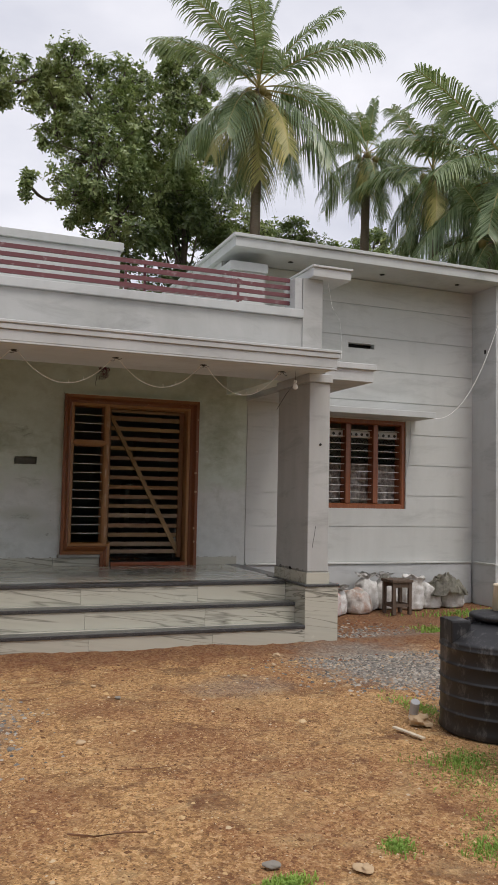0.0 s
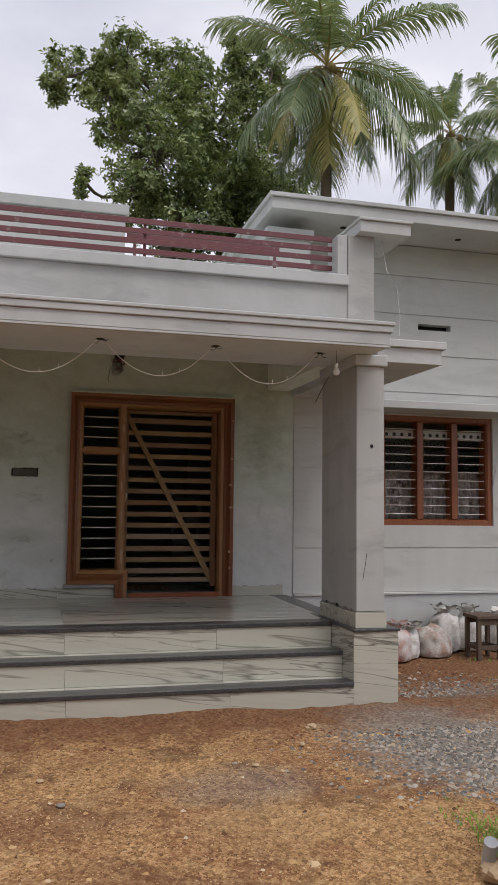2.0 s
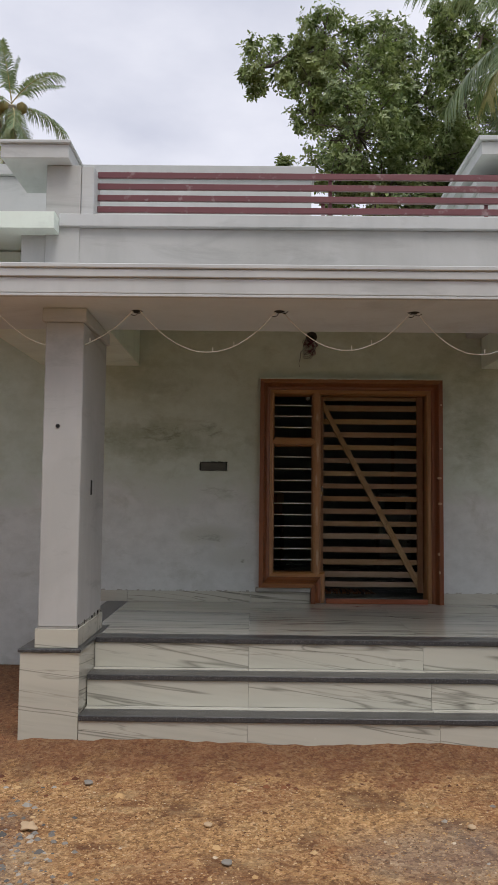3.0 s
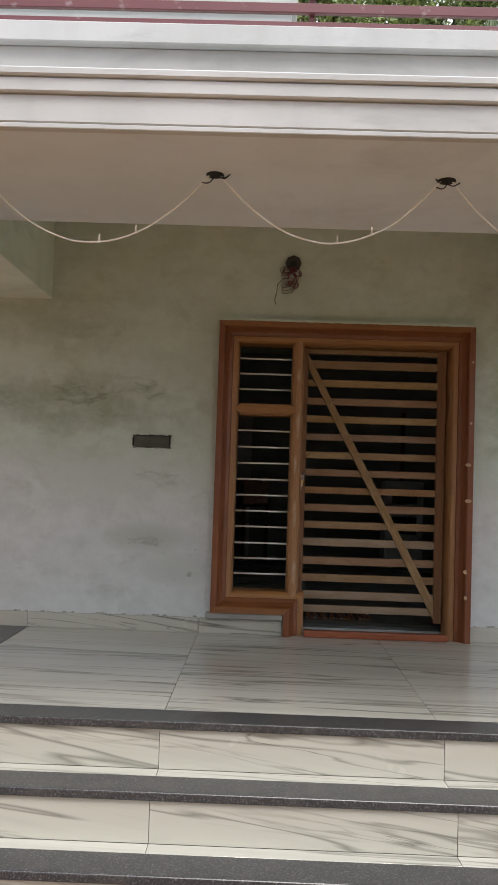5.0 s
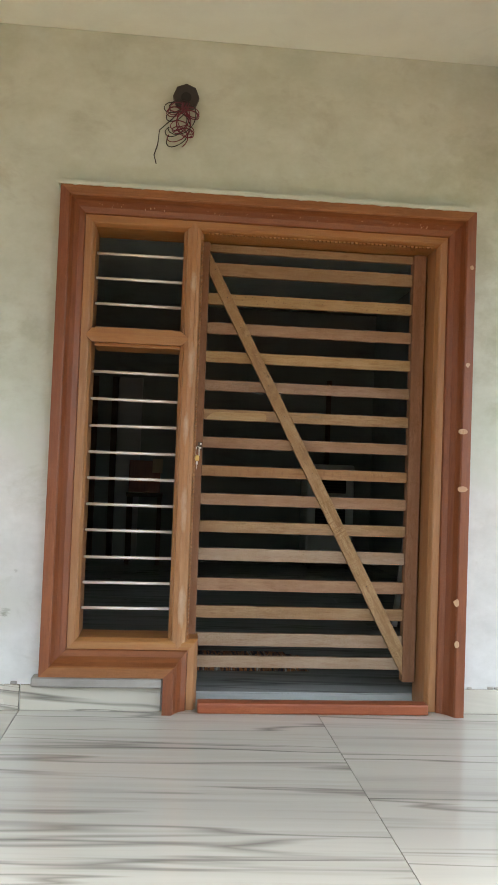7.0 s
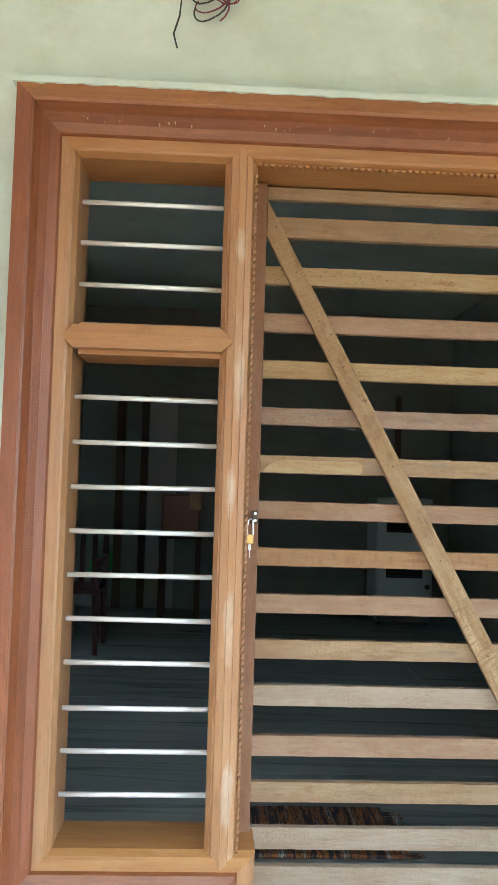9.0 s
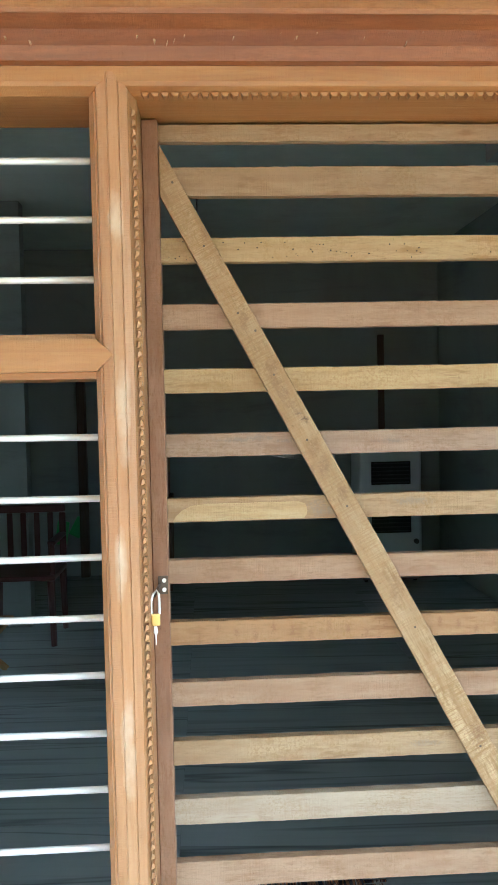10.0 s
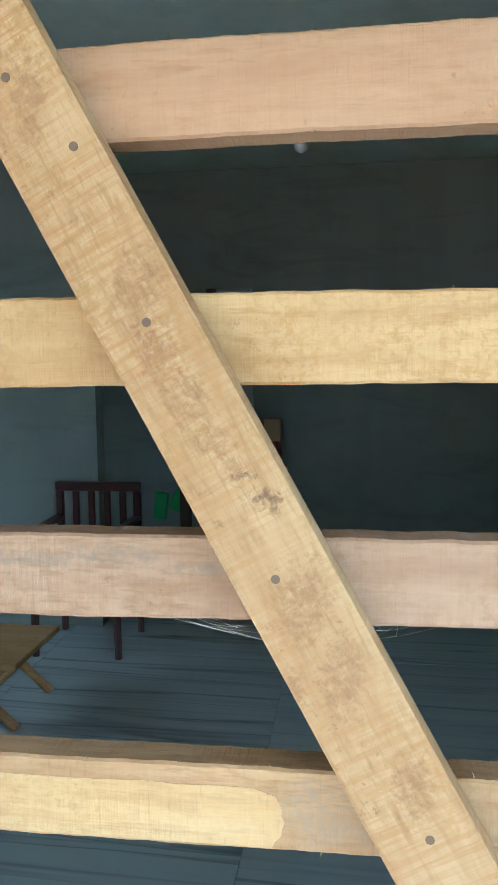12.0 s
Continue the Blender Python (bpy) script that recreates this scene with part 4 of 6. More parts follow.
for i, nm in enumerate(("short_jamb", "side_sill", "jamb", "head", "jamb")):
    part(nm + "_edge", mitred(PATH_F, i, PROF_EDGE), M_EDGE_X if i in (1, 3) else M_JAMB_Z, door, "red-brown casing edge")
    part(nm + "_cove", mitred(PATH_F, i, PROF_COVE), M_JAMB_X if i in (1, 3) else M_JAMB_Z, door, "dark red varnished cove")
    part(nm, mitred(PATH_F, i, PROF_IN), M_MULL_X if i in (1, 3) else M_MULL, door)
# mullion with a ridged front, and its diamond-ended cross bar
MX0, MX1 = 2.0, 2.083
bm = bmesh.new()
prof = [(MX0, 9.915), (MX0, 9.762), (MX0 + 0.011, 9.741), (MX0 + 0.014, 9.742), (MX0 + 0.017, 9.735), (MX0 + 0.0335, 9.7295), (MX0 + 0.035, 9.731), (MX0 + 0.0365, 9.7295), (MX0 + 0.0525, 9.7305), (MX0 + 0.054, 9.7325),
        (MX0 + 0.0555, 9.731), (MX1 - 0.014, 9.736), (MX1 - 0.011, 9.742), (MX1, 9.772), (MX1, 9.915)]
lo = [bm.verts.new((x, y, 0.745)) for x, y in prof]
hi = [bm.verts.new((x, y, 2.575 + (0.03 if 3 < j < 11 else 0.0))) for j, (x, y) in enumerate(prof)]
for j in range(len(prof)):
    k = (j + 1) % len(prof)
    bm.faces.new((lo[j], lo[k], hi[k], hi[j]))
bm.faces.new(lo[::-1])
bm.faces.new(hi)
part("mullion", bm, M_MULL, door)
bm = bmesh.new()
prism(bm, [(1.648, 2.078), (2.0, 2.078), (2.0, 2.158), (1.648, 2.158)], 9.762, 9.915)
prism(bm, [(1.612, 2.118), (1.64, 2.09), (2.004, 2.09), (2.034, 2.118), (2.004, 2.146), (1.64, 2.146)], 9.729, 9.762)
part("cross_bar", bm, M_MULL_X, door)
for z in (2.472, 2.365, 2.258, 1.974, 1.861, 1.75, 1.64, 1.532, 1.423, 1.314, 1.206, 1.10, 0.996):
    part("rod", cyl(bmesh.new(), (1.64, 9.792, z + random.uniform(-0.002, 0.002)), (2.005, 9.792, z + random.uniform(-0.002, 0.002)), 0.0065, n=10), M_STEEL, door, "bare steel rod", True)
bm = bmesh.new()
z = 0.80
while z < 2.55:
    prism(bm, [(MX1 - 0.008, z), (MX1 - 0.001, z + 0.004), (MX1 - 0.001, z + 0.010), (MX1 - 0.005, z + 0.013)], 9.744, 9.769)
    z += 0.0175
part("carved_bead", bm, M_MULL, door, "carved notched bead")
bm = bmesh.new()
x = MX1 + 0.01
while x < 3.06:
    prism(bm, [(x, 2.574), (x + 0.004, 2.567), (x + 0.011, 2.567), (x + 0.014, 2.574)], 9.744, 9.762)
    x += 0.0175
part("carved_bead", bm, M_MULL_X, door, "carved notched bead")
part("threshold", boxes((SX + 0.142, 3.082, 9.672, 9.734, 0.601, 0.645), w=0.008, seg=2), M_THRESH, door, "bright red-brown threshold")
rr = random.Random(8)
for k in range(64):
    cx, cz = rr.uniform(1.55, 3.15), DZ1 - rr.uniform(0.045, 0.075)
    part("scratch", prism(bmesh.new(), [(cx, cz), (cx + rr.uniform(-0.006, 0.006), cz + rr.uniform(0.008, 0.02)), (cx + 0.003, cz + 0.004)], 9.6825 + (DZ1 - 0.055 - cz) * 0.9, 9.712), M_PUTTY, door)
for px, pz, pw, ph in ((3.187, 1.78, 0.028, 0.016), (3.19, 1.54, 0.03, 0.018), (3.20, 2.06, 0.012, 0.014), (3.207, 2.47, 0.012, 0.012), (3.18, 1.07, 0.016, 0.02), (3.185, 0.90, 0.014, 0.02)):
    blot = [(px + pw * math.cos(a * 0.7) * (0.75 + 0.4 * noise.noise((a, pz * 9, 1))), pz + ph * math.sin(a * 0.7) * (0.75 + 0.5 * noise.noise((a, pz * 9, 5)))) for a in range(9)]
    part("plaster_patch", prism(bmesh.new(), [(min(bx, 3.2225), bz) for bx, bz in blot], 9.6485, 9.6515), M_PUTTY, door, "dried plaster splash")
# dried plaster slopped over the top edge of the frame
lip = [(DX0 - 0.01 + 0.0135 * k, DZ1 - 0.003 - 0.006 * max(0, noise.noise((k * 0.31, 2, 0))) - 0.003 * noise.noise((k * 1.3, 7, 0))) for k in range(130)]
part("plaster_fringe", prism(bmesh.new(), lip + [(lip[-1][0], DZ1 + 0.012), (lip[0][0], DZ1 + 0.012)], 9.645, 9.719), M_PORCH, door, "pale plaster slopped over the frame top")

# ---- temporary slatted gate ----
gate = thing("slatted_gate", "temporary gate of rough planks with a diagonal brace", "gate", at=(2.55, 9.87, 0.67))


def plank(x0, x1, y0, y1, z0, z1, seed, n=90):
    """A rough sawn plank along x, with slightly wavy edges."""
    bm = bmesh.new()
    rings = []
    for i in range(n + 1):
        x = x0 + (x1 - x0) * i / n
        a = 0.001 * noise.noise((x * 9, seed, 0)) + 0.0007 * noise.noise((x * 130, seed, 3))
        b = 0.001 * noise.noise((x * 9, seed, 7)) + 0.0008 * noise.noise((x * 150, seed, 9))
        c = 0.0015
        rings.append([bm.verts.new(p) for p in ((x, y0 + c, z0 + a), (x, y0, z0 + a + c), (x, y0, z1 + b - c), (x, y0 + c, z1 + b), (x, y1, z1 + b), (x, y1, z0 + a))])
    for r, s in zip(rings, rings[1:]):
        for j in range(6):
            bm.faces.new((r[j], r[(j + 1) % 6], s[(j + 1) % 6], s[j]))
    bm.faces.new(rings[0][::-1])
    bm.faces.new(rings[-1])
    return bm


SLATS = [(2.533, 2.566), (2.430, 2.485), (2.303, 2.351), (2.175, 2.223), (2.051, 2.098), (1.927, 1.972), (1.799, 1.846), (1.678, 1.725), (1.556, 1.602), (1.433, 1.482),
         (1.315, 1.364), (1.194, 1.247), (1.066, 1.118), (0.949, 1.000), (0.830, 0.885), (0.738, 0.787)]
for k, (z0, z1) in enumerate(SLATS):
    part("slat", plank(2.108, 3.028, 9.88, 9.902 if k else 9.9, z0, z1, k * 3.3), M_SLATS[SLAT_KINDS[k]], gate)
rim = [(2.125, 1.801), (2.382, 1.801)] + [(2.384 + 0.004 * math.sin(k * math.pi / 9) + 0.004 * noise.noise((k * 1.3, 4, 0)), 1.801 + 0.033 * k / 9) for k in range(1, 9)] + [(2.372 - 0.02 * k, 1.8345 + 0.002 * noise.noise((k * 0.9, 1, 0))) for k in range(10)] + [(2.16, 1.831), (2.142, 1.822), (2.13, 1.811)]
part("planed_patch", prism(bmesh.new(), rim, 9.8796, 9.8806), M_PLANED, gate, "smooth yellow planed patch")
part("stile", boxes((2.0835, 2.1145, 9.858, 9.91, 0.69, 2.568), w=0.002), M_STILE, gate)
part("stile", boxes((3.0205, 3.076, 9.858, 9.91, 0.69, 2.568), w=0.002), M_STILE, gate)
part("brace", bevel(prism(bmesh.new(), [(2.1155, 2.523), (2.1155, 2.426), (3.0195, 0.717), (3.0195, 0.842)], 9.858, 9.879), 0.002, 2), M_BRACE, gate, "pale sawn diagonal brace")
for x, z in ((2.14, 2.45), (2.197, 2.33), (2.259, 2.202), (2.326, 2.083), (2.388, 1.956), (2.464, 1.825), (2.595, 1.582), (2.724, 1.338), (2.85, 1.10), (2.292, 2.168)):
    part("nail", cyl(bmesh.new(), (x, 9.8576, z), (x, 9.8595, z), 0.0024, n=8), M_DARKMETAL, gate, "rusty nail head")
rr = random.Random(15)
for k in range(58):
    x, z = rr.uniform(2.12, 2.62) if k < 44 else rr.uniform(2.62, 3.0), rr.uniform(2.308, 2.346)
    part("insect_hole", cyl(bmesh.new(), (x, 9.8785, z), (x, 9.8815, z), rr.uniform(0.0006, 0.0015), n=6), M_BLACK, gate)
rr = random.Random(5)
for z0, z1 in SLATS[2:14]:
    bm = bmesh.new()
    for _ in range(46):
        x, up = rr.uniform(2.13, 3.01), rr.random() < 0.6
        z, l = (z1 - 0.001, rr.uniform(0.001, 0.0045)) if up else (z0 + 0.001, -rr.uniform(0.001, 0.004))
        w, lean, y = rr.uniform(0.0002, 0.0006), rr.uniform(-0.003, 0.003), rr.uniform(9.8805, 9.884)
        vs = [bm.verts.new(p) for p in ((x - w, y, z), (x + w, y, z), (x, y + 2 * w, z), (x + lean, y - rr.uniform(0, 0.002), z + l))]
        for f in ((0, 1, 3), (1, 2, 3), (2, 0, 3), (0, 2, 1)):
            bm.faces.new([vs[i] for i in f])
    tagged(part("splinters", bm, M_SLATS["pale"], gate), "frayed wood fibres", "", "", "stuff")
part("hasp_plate", boxes((2.094, 2.113, 9.853, 9.858, 1.665, 1.70), w=0.001), M_DARKMETAL, gate, "rusty hasp plate")
for z in (1.674, 1.692):
    part("screw", cyl(bmesh.new(), (2.106, 9.849, z), (2.106, 9.853, z), 0.004, n=10), M_STEEL, gate)

rr = random.Random(25)
web = bmesh.new()
for k in range(15):
    x0 = rr.uniform(2.31, 2.36) if k < 9 else rr.uniform(2.432, 2.48)
    x1 = (2.375 if k < 9 else 2.436) + rr.uniform(-0.012, 0.012)
    tube(web, sag((x0, 9.884 + rr.uniform(0, 0.012), 1.928), (x1, 9.879 + rr.uniform(0, 0.008), 1.928 - rr.uniform(0.004, 0.014)), rr.uniform(0, 0.003), 6), 0.00006, 4)
solid("cobweb", web, M_WIRE_W, "wisp of cobweb under a gate slat", "cobweb", kind="stuff")

lock = thing("padlock", "small brass padlock with its keys, hanging from the gate hasp", "padlock", at=(2.091, 9.80, 1.64))
part("body", boxes((2.083, 2.100, 9.797, 9.805, 1.618, 1.641), w=0.0025, seg=2), M_BRASS, lock)
part("shackle", tube(bmesh.new(), [(2.084, 9.801, 1.64), (2.084, 9.801, 1.665), (2.087, 9.805, 1.676), (2.093, 9.82, 1.68), (2.098, 9.805, 1.676), (2.099, 9.801, 1.64)], 0.0024), M_STEEL, lock)
part("hasp", tube(bmesh.new(), [(2.098, 9.856, 1.684), (2.095, 9.83, 1.683), (2.090, 9.812, 1.672)], 0.003), M_DARKMETAL, lock)
part("key", prism(bmesh.new(), [(2.0885, 1.617), (2.0935, 1.617), (2.0955, 1.606), (2.0925, 1.60), (2.0922, 1.582), (2.0902, 1.582), (2.0898, 1.60), (2.0865, 1.606)], 9.7995, 9.801), M_STEEL, lock)

# ---- window ----
win = thing("window_1", "brown wooden window with steel bars, grille and lace curtain behind", "window", kind="structure", at=(5.67, WY, WZ0))
WPROF = [(0, 9.90), (0, 9.735), (0.05, 9.735), (0.068, 9.76), (0.07, 9.90)]
WPATH = [(WX0, WZ0 + 0.3), (WX0, WZ1), (WX1, WZ1), (WX1, WZ0), (WX0, WZ0), (WX0, WZ0 + 0.301)]
for i in range(5):
    part("window_frame", mitred(WPATH, i, WPROF), M_WINWOOD, win)
for x in (5.46, 5.90):
    part("mullion", boxes((x - 0.04, x + 0.04, 9.74, 9.90, WZ0 + 0.07, WZ1 - 0.07), w=0.006), M_WINWOOD, win)
for x0, x1 in ((5.03, 5.42), (5.50, 5.86), (5.94, 6.31)):
    for k in range(11):
        z = WZ0 + 0.13 + k * 0.098
        part("rod", cyl(bmesh.new(), (x0, 9.79, z), (x1, 9.79, z), 0.006, n=8), M_STEEL, win, "steel bar", True)
    part("valance", boxes((x0, x1, 9.84, 9.846, 2.36, 2.46)), M_VALANCE, win, "pale patterned strip")
    for k in range(4):
        xx = x0 + (k + 0.5) * (x1 - x0) / 4
        part("dot", cyl(bmesh.new(), (xx, 9.836, 2.41), (xx, 9.8395, 2.41), 0.022, n=10), M_GRILLE, win)
    for row in range(3):
        for k in range(3):
            cx, cz = x0 + (k + 0.5) * (x1 - x0) / 3, 2.30 - row * 0.12
            pts = [(cx + (0.055 - 0.0018 * j) * math.cos(j * 0.33) * (1 if k % 2 else -1), 9.855, cz + (0.055 - 0.0018 * j) * math.sin(j * 0.33)) for j in range(24)]
            part("scroll", tube(bmesh.new(), pts, 0.005, 5), M_GRILLE, win, "scrolled grille")


def curtain(x0, x1, z0, z1, y, folds):
    bm = bmesh.new()
    n, rows = 60, []
    for z in np.linspace(z0, z1, 5):
        rows.append([bm.verts.new((x0 + (x1 - x0) * i / n, y + 0.022 * math.sin(i / n * folds * 2 * math.pi + 0.6 * math.sin(3.1 * i / n)) , float(z))) for i in range(n + 1)])
    for a, b in zip(rows, rows[1:]):
        for i in range(n):
            bm.faces.new((a[i], a[i + 1], b[i + 1], b[i]))
    bmesh.ops.solidify(bm, geom=list(bm.faces), thickness=0.002)
    return bm


part("curtain", curtain(5.0, 6.34, WZ0 + 0.02, 2.0, 9.94, 9), M_CURTAIN, win, "lace half curtain", True)
can = solid("window_sunshade", boxes((4.72, 6.54, 9.2, WY - 0.013, 2.635, 2.72), w=0.005), M_WALL, "thin concrete sunshade over the window", "sunshade", kind="structure")

# ---- railings ----
rail = thing("terrace_railing", "maroon flat-bar railing above the parapet", "railing", group="terrace railings", at=(1.95, 7.7, 3.531))
for k in range(4):
    z = 3.597 + k * 0.084
    part("bar", boxes((0.301, 3.599, 7.69, 7.715, z + 0.006, z + 0.05), w=0.003), M_RAIL, rail)
part("post", boxes((1.96, 1.985, 7.716, 7.742, 3.531, 3.90), w=0.002), M_RAIL, rail)
rail2 = thing("terrace_railing", "maroon flat-bar railing at the back of the terrace", "railing", group="terrace railings", at=(2.7, 8.9, 3.5))
for k in range(3):
    z = 3.66 + k * 0.22
    part("bar", boxes((1.935, 3.455, 8.80, 8.825, z, z + 0.045), w=0.003), M_RAIL, rail2)
for x in (2.0, 3.4):
    part("post", boxes((x, x + 0.03, 8.826, 8.85, 3.501, 4.16), w=0.002), M_RAIL, rail2)

# ---- porch fittings ----
def hook(x, y, z, seed, hole=0.034):
    """Wires curling out of a round ceiling hole."""
    r = random.Random(seed)
    ob = thing("ceiling_light_point", "open ceiling hole with loose dark wires curling out", "wiring", group="porch light points", at=(x, y, z))
    part("hole", cyl(bmesh.new(), (x, y, z - 0.003), (x, y, z + 0.002), hole, n=18), M_BLACK, ob)
    for k in range(3):
        pts, p = [], Vector((x + r.uniform(-0.015, 0.02), y, z))
        a, d = r.uniform(-0.6, 0.6), r.choice((-1, 1))
        for j in range(9):
            pts.append(p.copy())
            a += d * 0.33
            p += Vector((0.008 * math.sin(a), r.uniform(-0.004, 0.002), -0.009 * math.cos(a) * (1 if j < 6 else 0.4)))
        part("wire", tube(bmesh.new(), pts, 0.0026, 5), M_WIRE_K, ob)


for k, (x, y) in enumerate(((0.66, 7.29), (1.60, 7.27), (2.485, 7.27), (3.34, 7.29))):
    hook(x, y, 2.791, k + 5)
hook(2.055, 8.99, 3.375, 31, 0.01)
for k, (xa, xb) in enumerate(((-0.30, 0.66), (0.66, 1.60), (1.60, 2.485), (2.485, 3.34))):
    run = sag((xa + 0.02, 7.275, 2.793), (xb - 0.02, 7.275, 2.793), 0.255 + 0.02 * (k % 2), 26)
    for j, p in enumerate(run):
        p.z += 0.004 * noise.noise((p.x * 9, k, 0)) * (0 < j < 26)
        p.y += 0.012 * noise.noise((p.x * 5, k, 4))
    fs = solid("festoon_cable", tube(bmesh.new(), run, 0.0036, 6), M_WIRE_W, "thin white cable looped under the porch beam", "cable", group="festoon cables", smooth=True)
    for f in (0.55, 0.72):
        p = run[int(f * 26)]
        part("cable_tie", boxes((p.x - 0.003, p.x + 0.003, p.y - 0.003, p.y + 0.003, p.z, p.z + 0.03)), M_WIRE_W, fs)

lamp = thing("wall_light_point", "dark junction box above the door with a tangle of loose wires", "wiring", at=(1.984, WY, 3.12))
part("box", bevel(cyl(bmesh.new(), (1.984, WY - 0.03, 3.12), (1.984, WY, 3.12), 0.055, n=8), 0.004), M_GRILLE, lamp)
part("opening", cyl(bmesh.new(), (1.984, WY - 0.033, 3.115), (1.984, WY - 0.0305, 3.115), 0.022, n=12), M_BLACK, lamp)
r = random.Random(4)
for k in range(9):
    pts, p = [], Vector((1.98 + r.uniform(-0.02, 0.02), WY - 0.035, 3.09))
    a, spin = r.uniform(-0.5, 0.5), r.choice((-1, 1)) * r.uniform(0.3, 0.5)
    for j in range(34):
        pts.append(p.copy())
        a += spin * r.uniform(0.6, 1.2)
        p += Vector((0.014 * math.sin(a) - 0.0006 + (1.975 - p.x) * 0.05, r.uniform(-0.003, 0.003), -0.013 * math.cos(a) - 0.0045))
        p.y = min(p.y, WY - 0.012)
    part("wire", tube(bmesh.new(), pts, 0.0022, 5), (M_WIRE_R, M_WIRE_K, M_WIRE_R)[k % 3], lamp)
part("wire", tube(bmesh.new(), [(1.97, WY - 0.03, 3.07), (1.93, WY - 0.03, 3.02), (1.88, WY - 0.03, 2.97), (1.875, WY - 0.03, 2.91), (1.862, WY - 0.03, 2.865), (1.872, WY - 0.03, 2.83)], 0.0025, 5), M_WIRE_K, lamp)

sw = thing("switch_box", "empty recessed switch box in the porch wall", "switch box", at=(1.06, WY, 1.87))
part("back", boxes((0.932, 1.186, WY - 0.003, WY + 0.002, 1.835, 1.91), w=0.002), M_MORTAR_D, sw, "dark rough mortar")
rr = random.Random(3)
for ex, ez, ew, eh in [(0.93 + 0.0215 * k, 1.907 + rr.uniform(-0.003, 0.003), 0.026, rr.uniform(0.006, 0.013)) for k in range(12)] + [(0.93 + 0.0215 * k, 1.829 + rr.uniform(-0.004, 0.003), 0.026, rr.uniform(0.005, 0.01)) for k in range(12)]:
    part("mortar_crumb", boxes((ex, ex + ew, WY - 0.006 - rr.uniform(0, 0.004), WY - 0.001, ez, ez + eh), w=0.002), M_MORTAR_D, sw)
# flat black strips along the edges of the box
for x0, x1, z0, z1 in ((0.928, 0.940, 1.84, 1.90), (1.176, 1.188, 1.845, 1.912), (0.95, 1.17, 1.9085, 1.9125)):
    part("gap", boxes((x0, x1, WY - 0.012, WY - 0.0115, z0, z1)), M_BLACK, sw, "flat black strip at the edge of the box")
bulb = thing("bare_bulb", "white bulb in a holder hanging from a wire beside the pillar", "bulb", at=(3.435, 7.15, 2.65))
part("holder", lathe(bmesh.new(), [(0.012, 2.69), (0.017, 2.688), (0.017, 2.665), (0.014, 2.662)], 14, (3.435, 7.15)), M_WIRE_W, bulb, smooth=True)
part("globe", lathe(bmesh.new(), [(0.012, 2.662), (0.02, 2.645), (0.028, 2.625), (0.027, 2.61), (0.018, 2.598), (0.004, 2.593)], 16, (3.435, 7.15)), M_GLASSBULB, bulb, smooth=True)
part("wire", tube(bmesh.new(), [(3.435, 7.15, 2.69), (3.437, 7.15, 2.73), (3.44, 7.15, 2.793)], 0.002, 5), M_WIRE_K, bulb)
part("wire", tube(bmesh.new(), [(3.435, 7.16, 2.66), (3.40, 7.3, 2.56), (3.385, 7.5, 2.42)], 0.003, 5), M_WIRE_K, bulb)

# cables on the window wall
solid("wall_cable", tube(bmesh.new(), sag((7.70, 9.15, 4.45), (6.42, 9.21, 2.65), 0.55, 24), 0.0042, 6), M_WIRE_W, "white cable hanging from the end wall to the window sunshade", "cable", smooth=True)
solid("dangling_cable", tube(bmesh.new(), [(4.02, 7.6, 3.88), (4.05, 7.55, 3.6), (4.12, 7.5, 3.45), (4.14, 7.48, 3.2), (4.13, 7.47, 3.02)], 0.0025, 6), M_WIRE_W, "thin white cable dangling from the parapet cap", "cable", smooth=True)
solid("dangling_cable", tube(bmesh.new(), [(6.42, 9.66, 2.63), (6.45, 9.69, 2.3), (6.40, 9.70, 1.95), (6.36, 9.70, 1.75)], 0.003, 6), M_PVC, "grey cable hanging beside the window", "cable", smooth=True)

# ---- yard things ----
TC = (3.594, 4.11)
tank = thing("water_tank", "black ribbed plastic water tank with domed top, dusty, with painted sky sheen", "water tank", at=(*TC, 0))
prof = [(0.40, 0.0), (0.415, 0.012)]
for k in range(5):
    z = 0.05 + k * 0.102
    prof += [(0.405, z), (0.405, z + 0.075), (0.412, z + 0.081), (0.413, z + 0.089), (0.406, z + 0.095)]
prof += [(0.41, 0.57), (0.405, 0.585), (0.39, 0.59), (0.33, 0.635), (0.24, 0.685), (0.17, 0.70), (0.165, 0.70)]
part("shell", lathe(bmesh.new(), prof, 56, TC), M_TANK, tank, smooth=True)
part("lid", lathe(bmesh.new(), [(0.168, 0.70), (0.215, 0.718), (0.22, 0.738), (0.21, 0.75), (0.10, 0.765), (0.01, 0.768)], 40, TC), M_TANK, tank, "round screw lid", True)
for deg in (168, 300, 50):
    a = radians(deg)
    c, s = math.cos(a), math.sin(a)
    bm = boxes((0.27, 0.403, -0.10, 0.10, 0.57, 0.72), w=0.012, seg=2)
    bm.transform(Matrix.Translation((*TC, 0)) @ Matrix.Rotation(a, 4, "Z"))
    part("lifting_block", bm, M_TANK, tank)
for k in range(6):
    a = radians(230 + 60 * k)
    bm = bmesh.new()
    prism(bm, [(0.17, 0.70), (0.24, 0.684), (0.33, 0.634), (0.40, 0.572), (0.40, 0.592), (0.335, 0.66), (0.24, 0.706), (0.17, 0.72)], -0.012, 0.012)
    bm.transform(Matrix.Translation((*TC, 0)) @ Matrix.Rotation(a, 4, "Z"))
    part("rib", bm, M_TANK, tank)

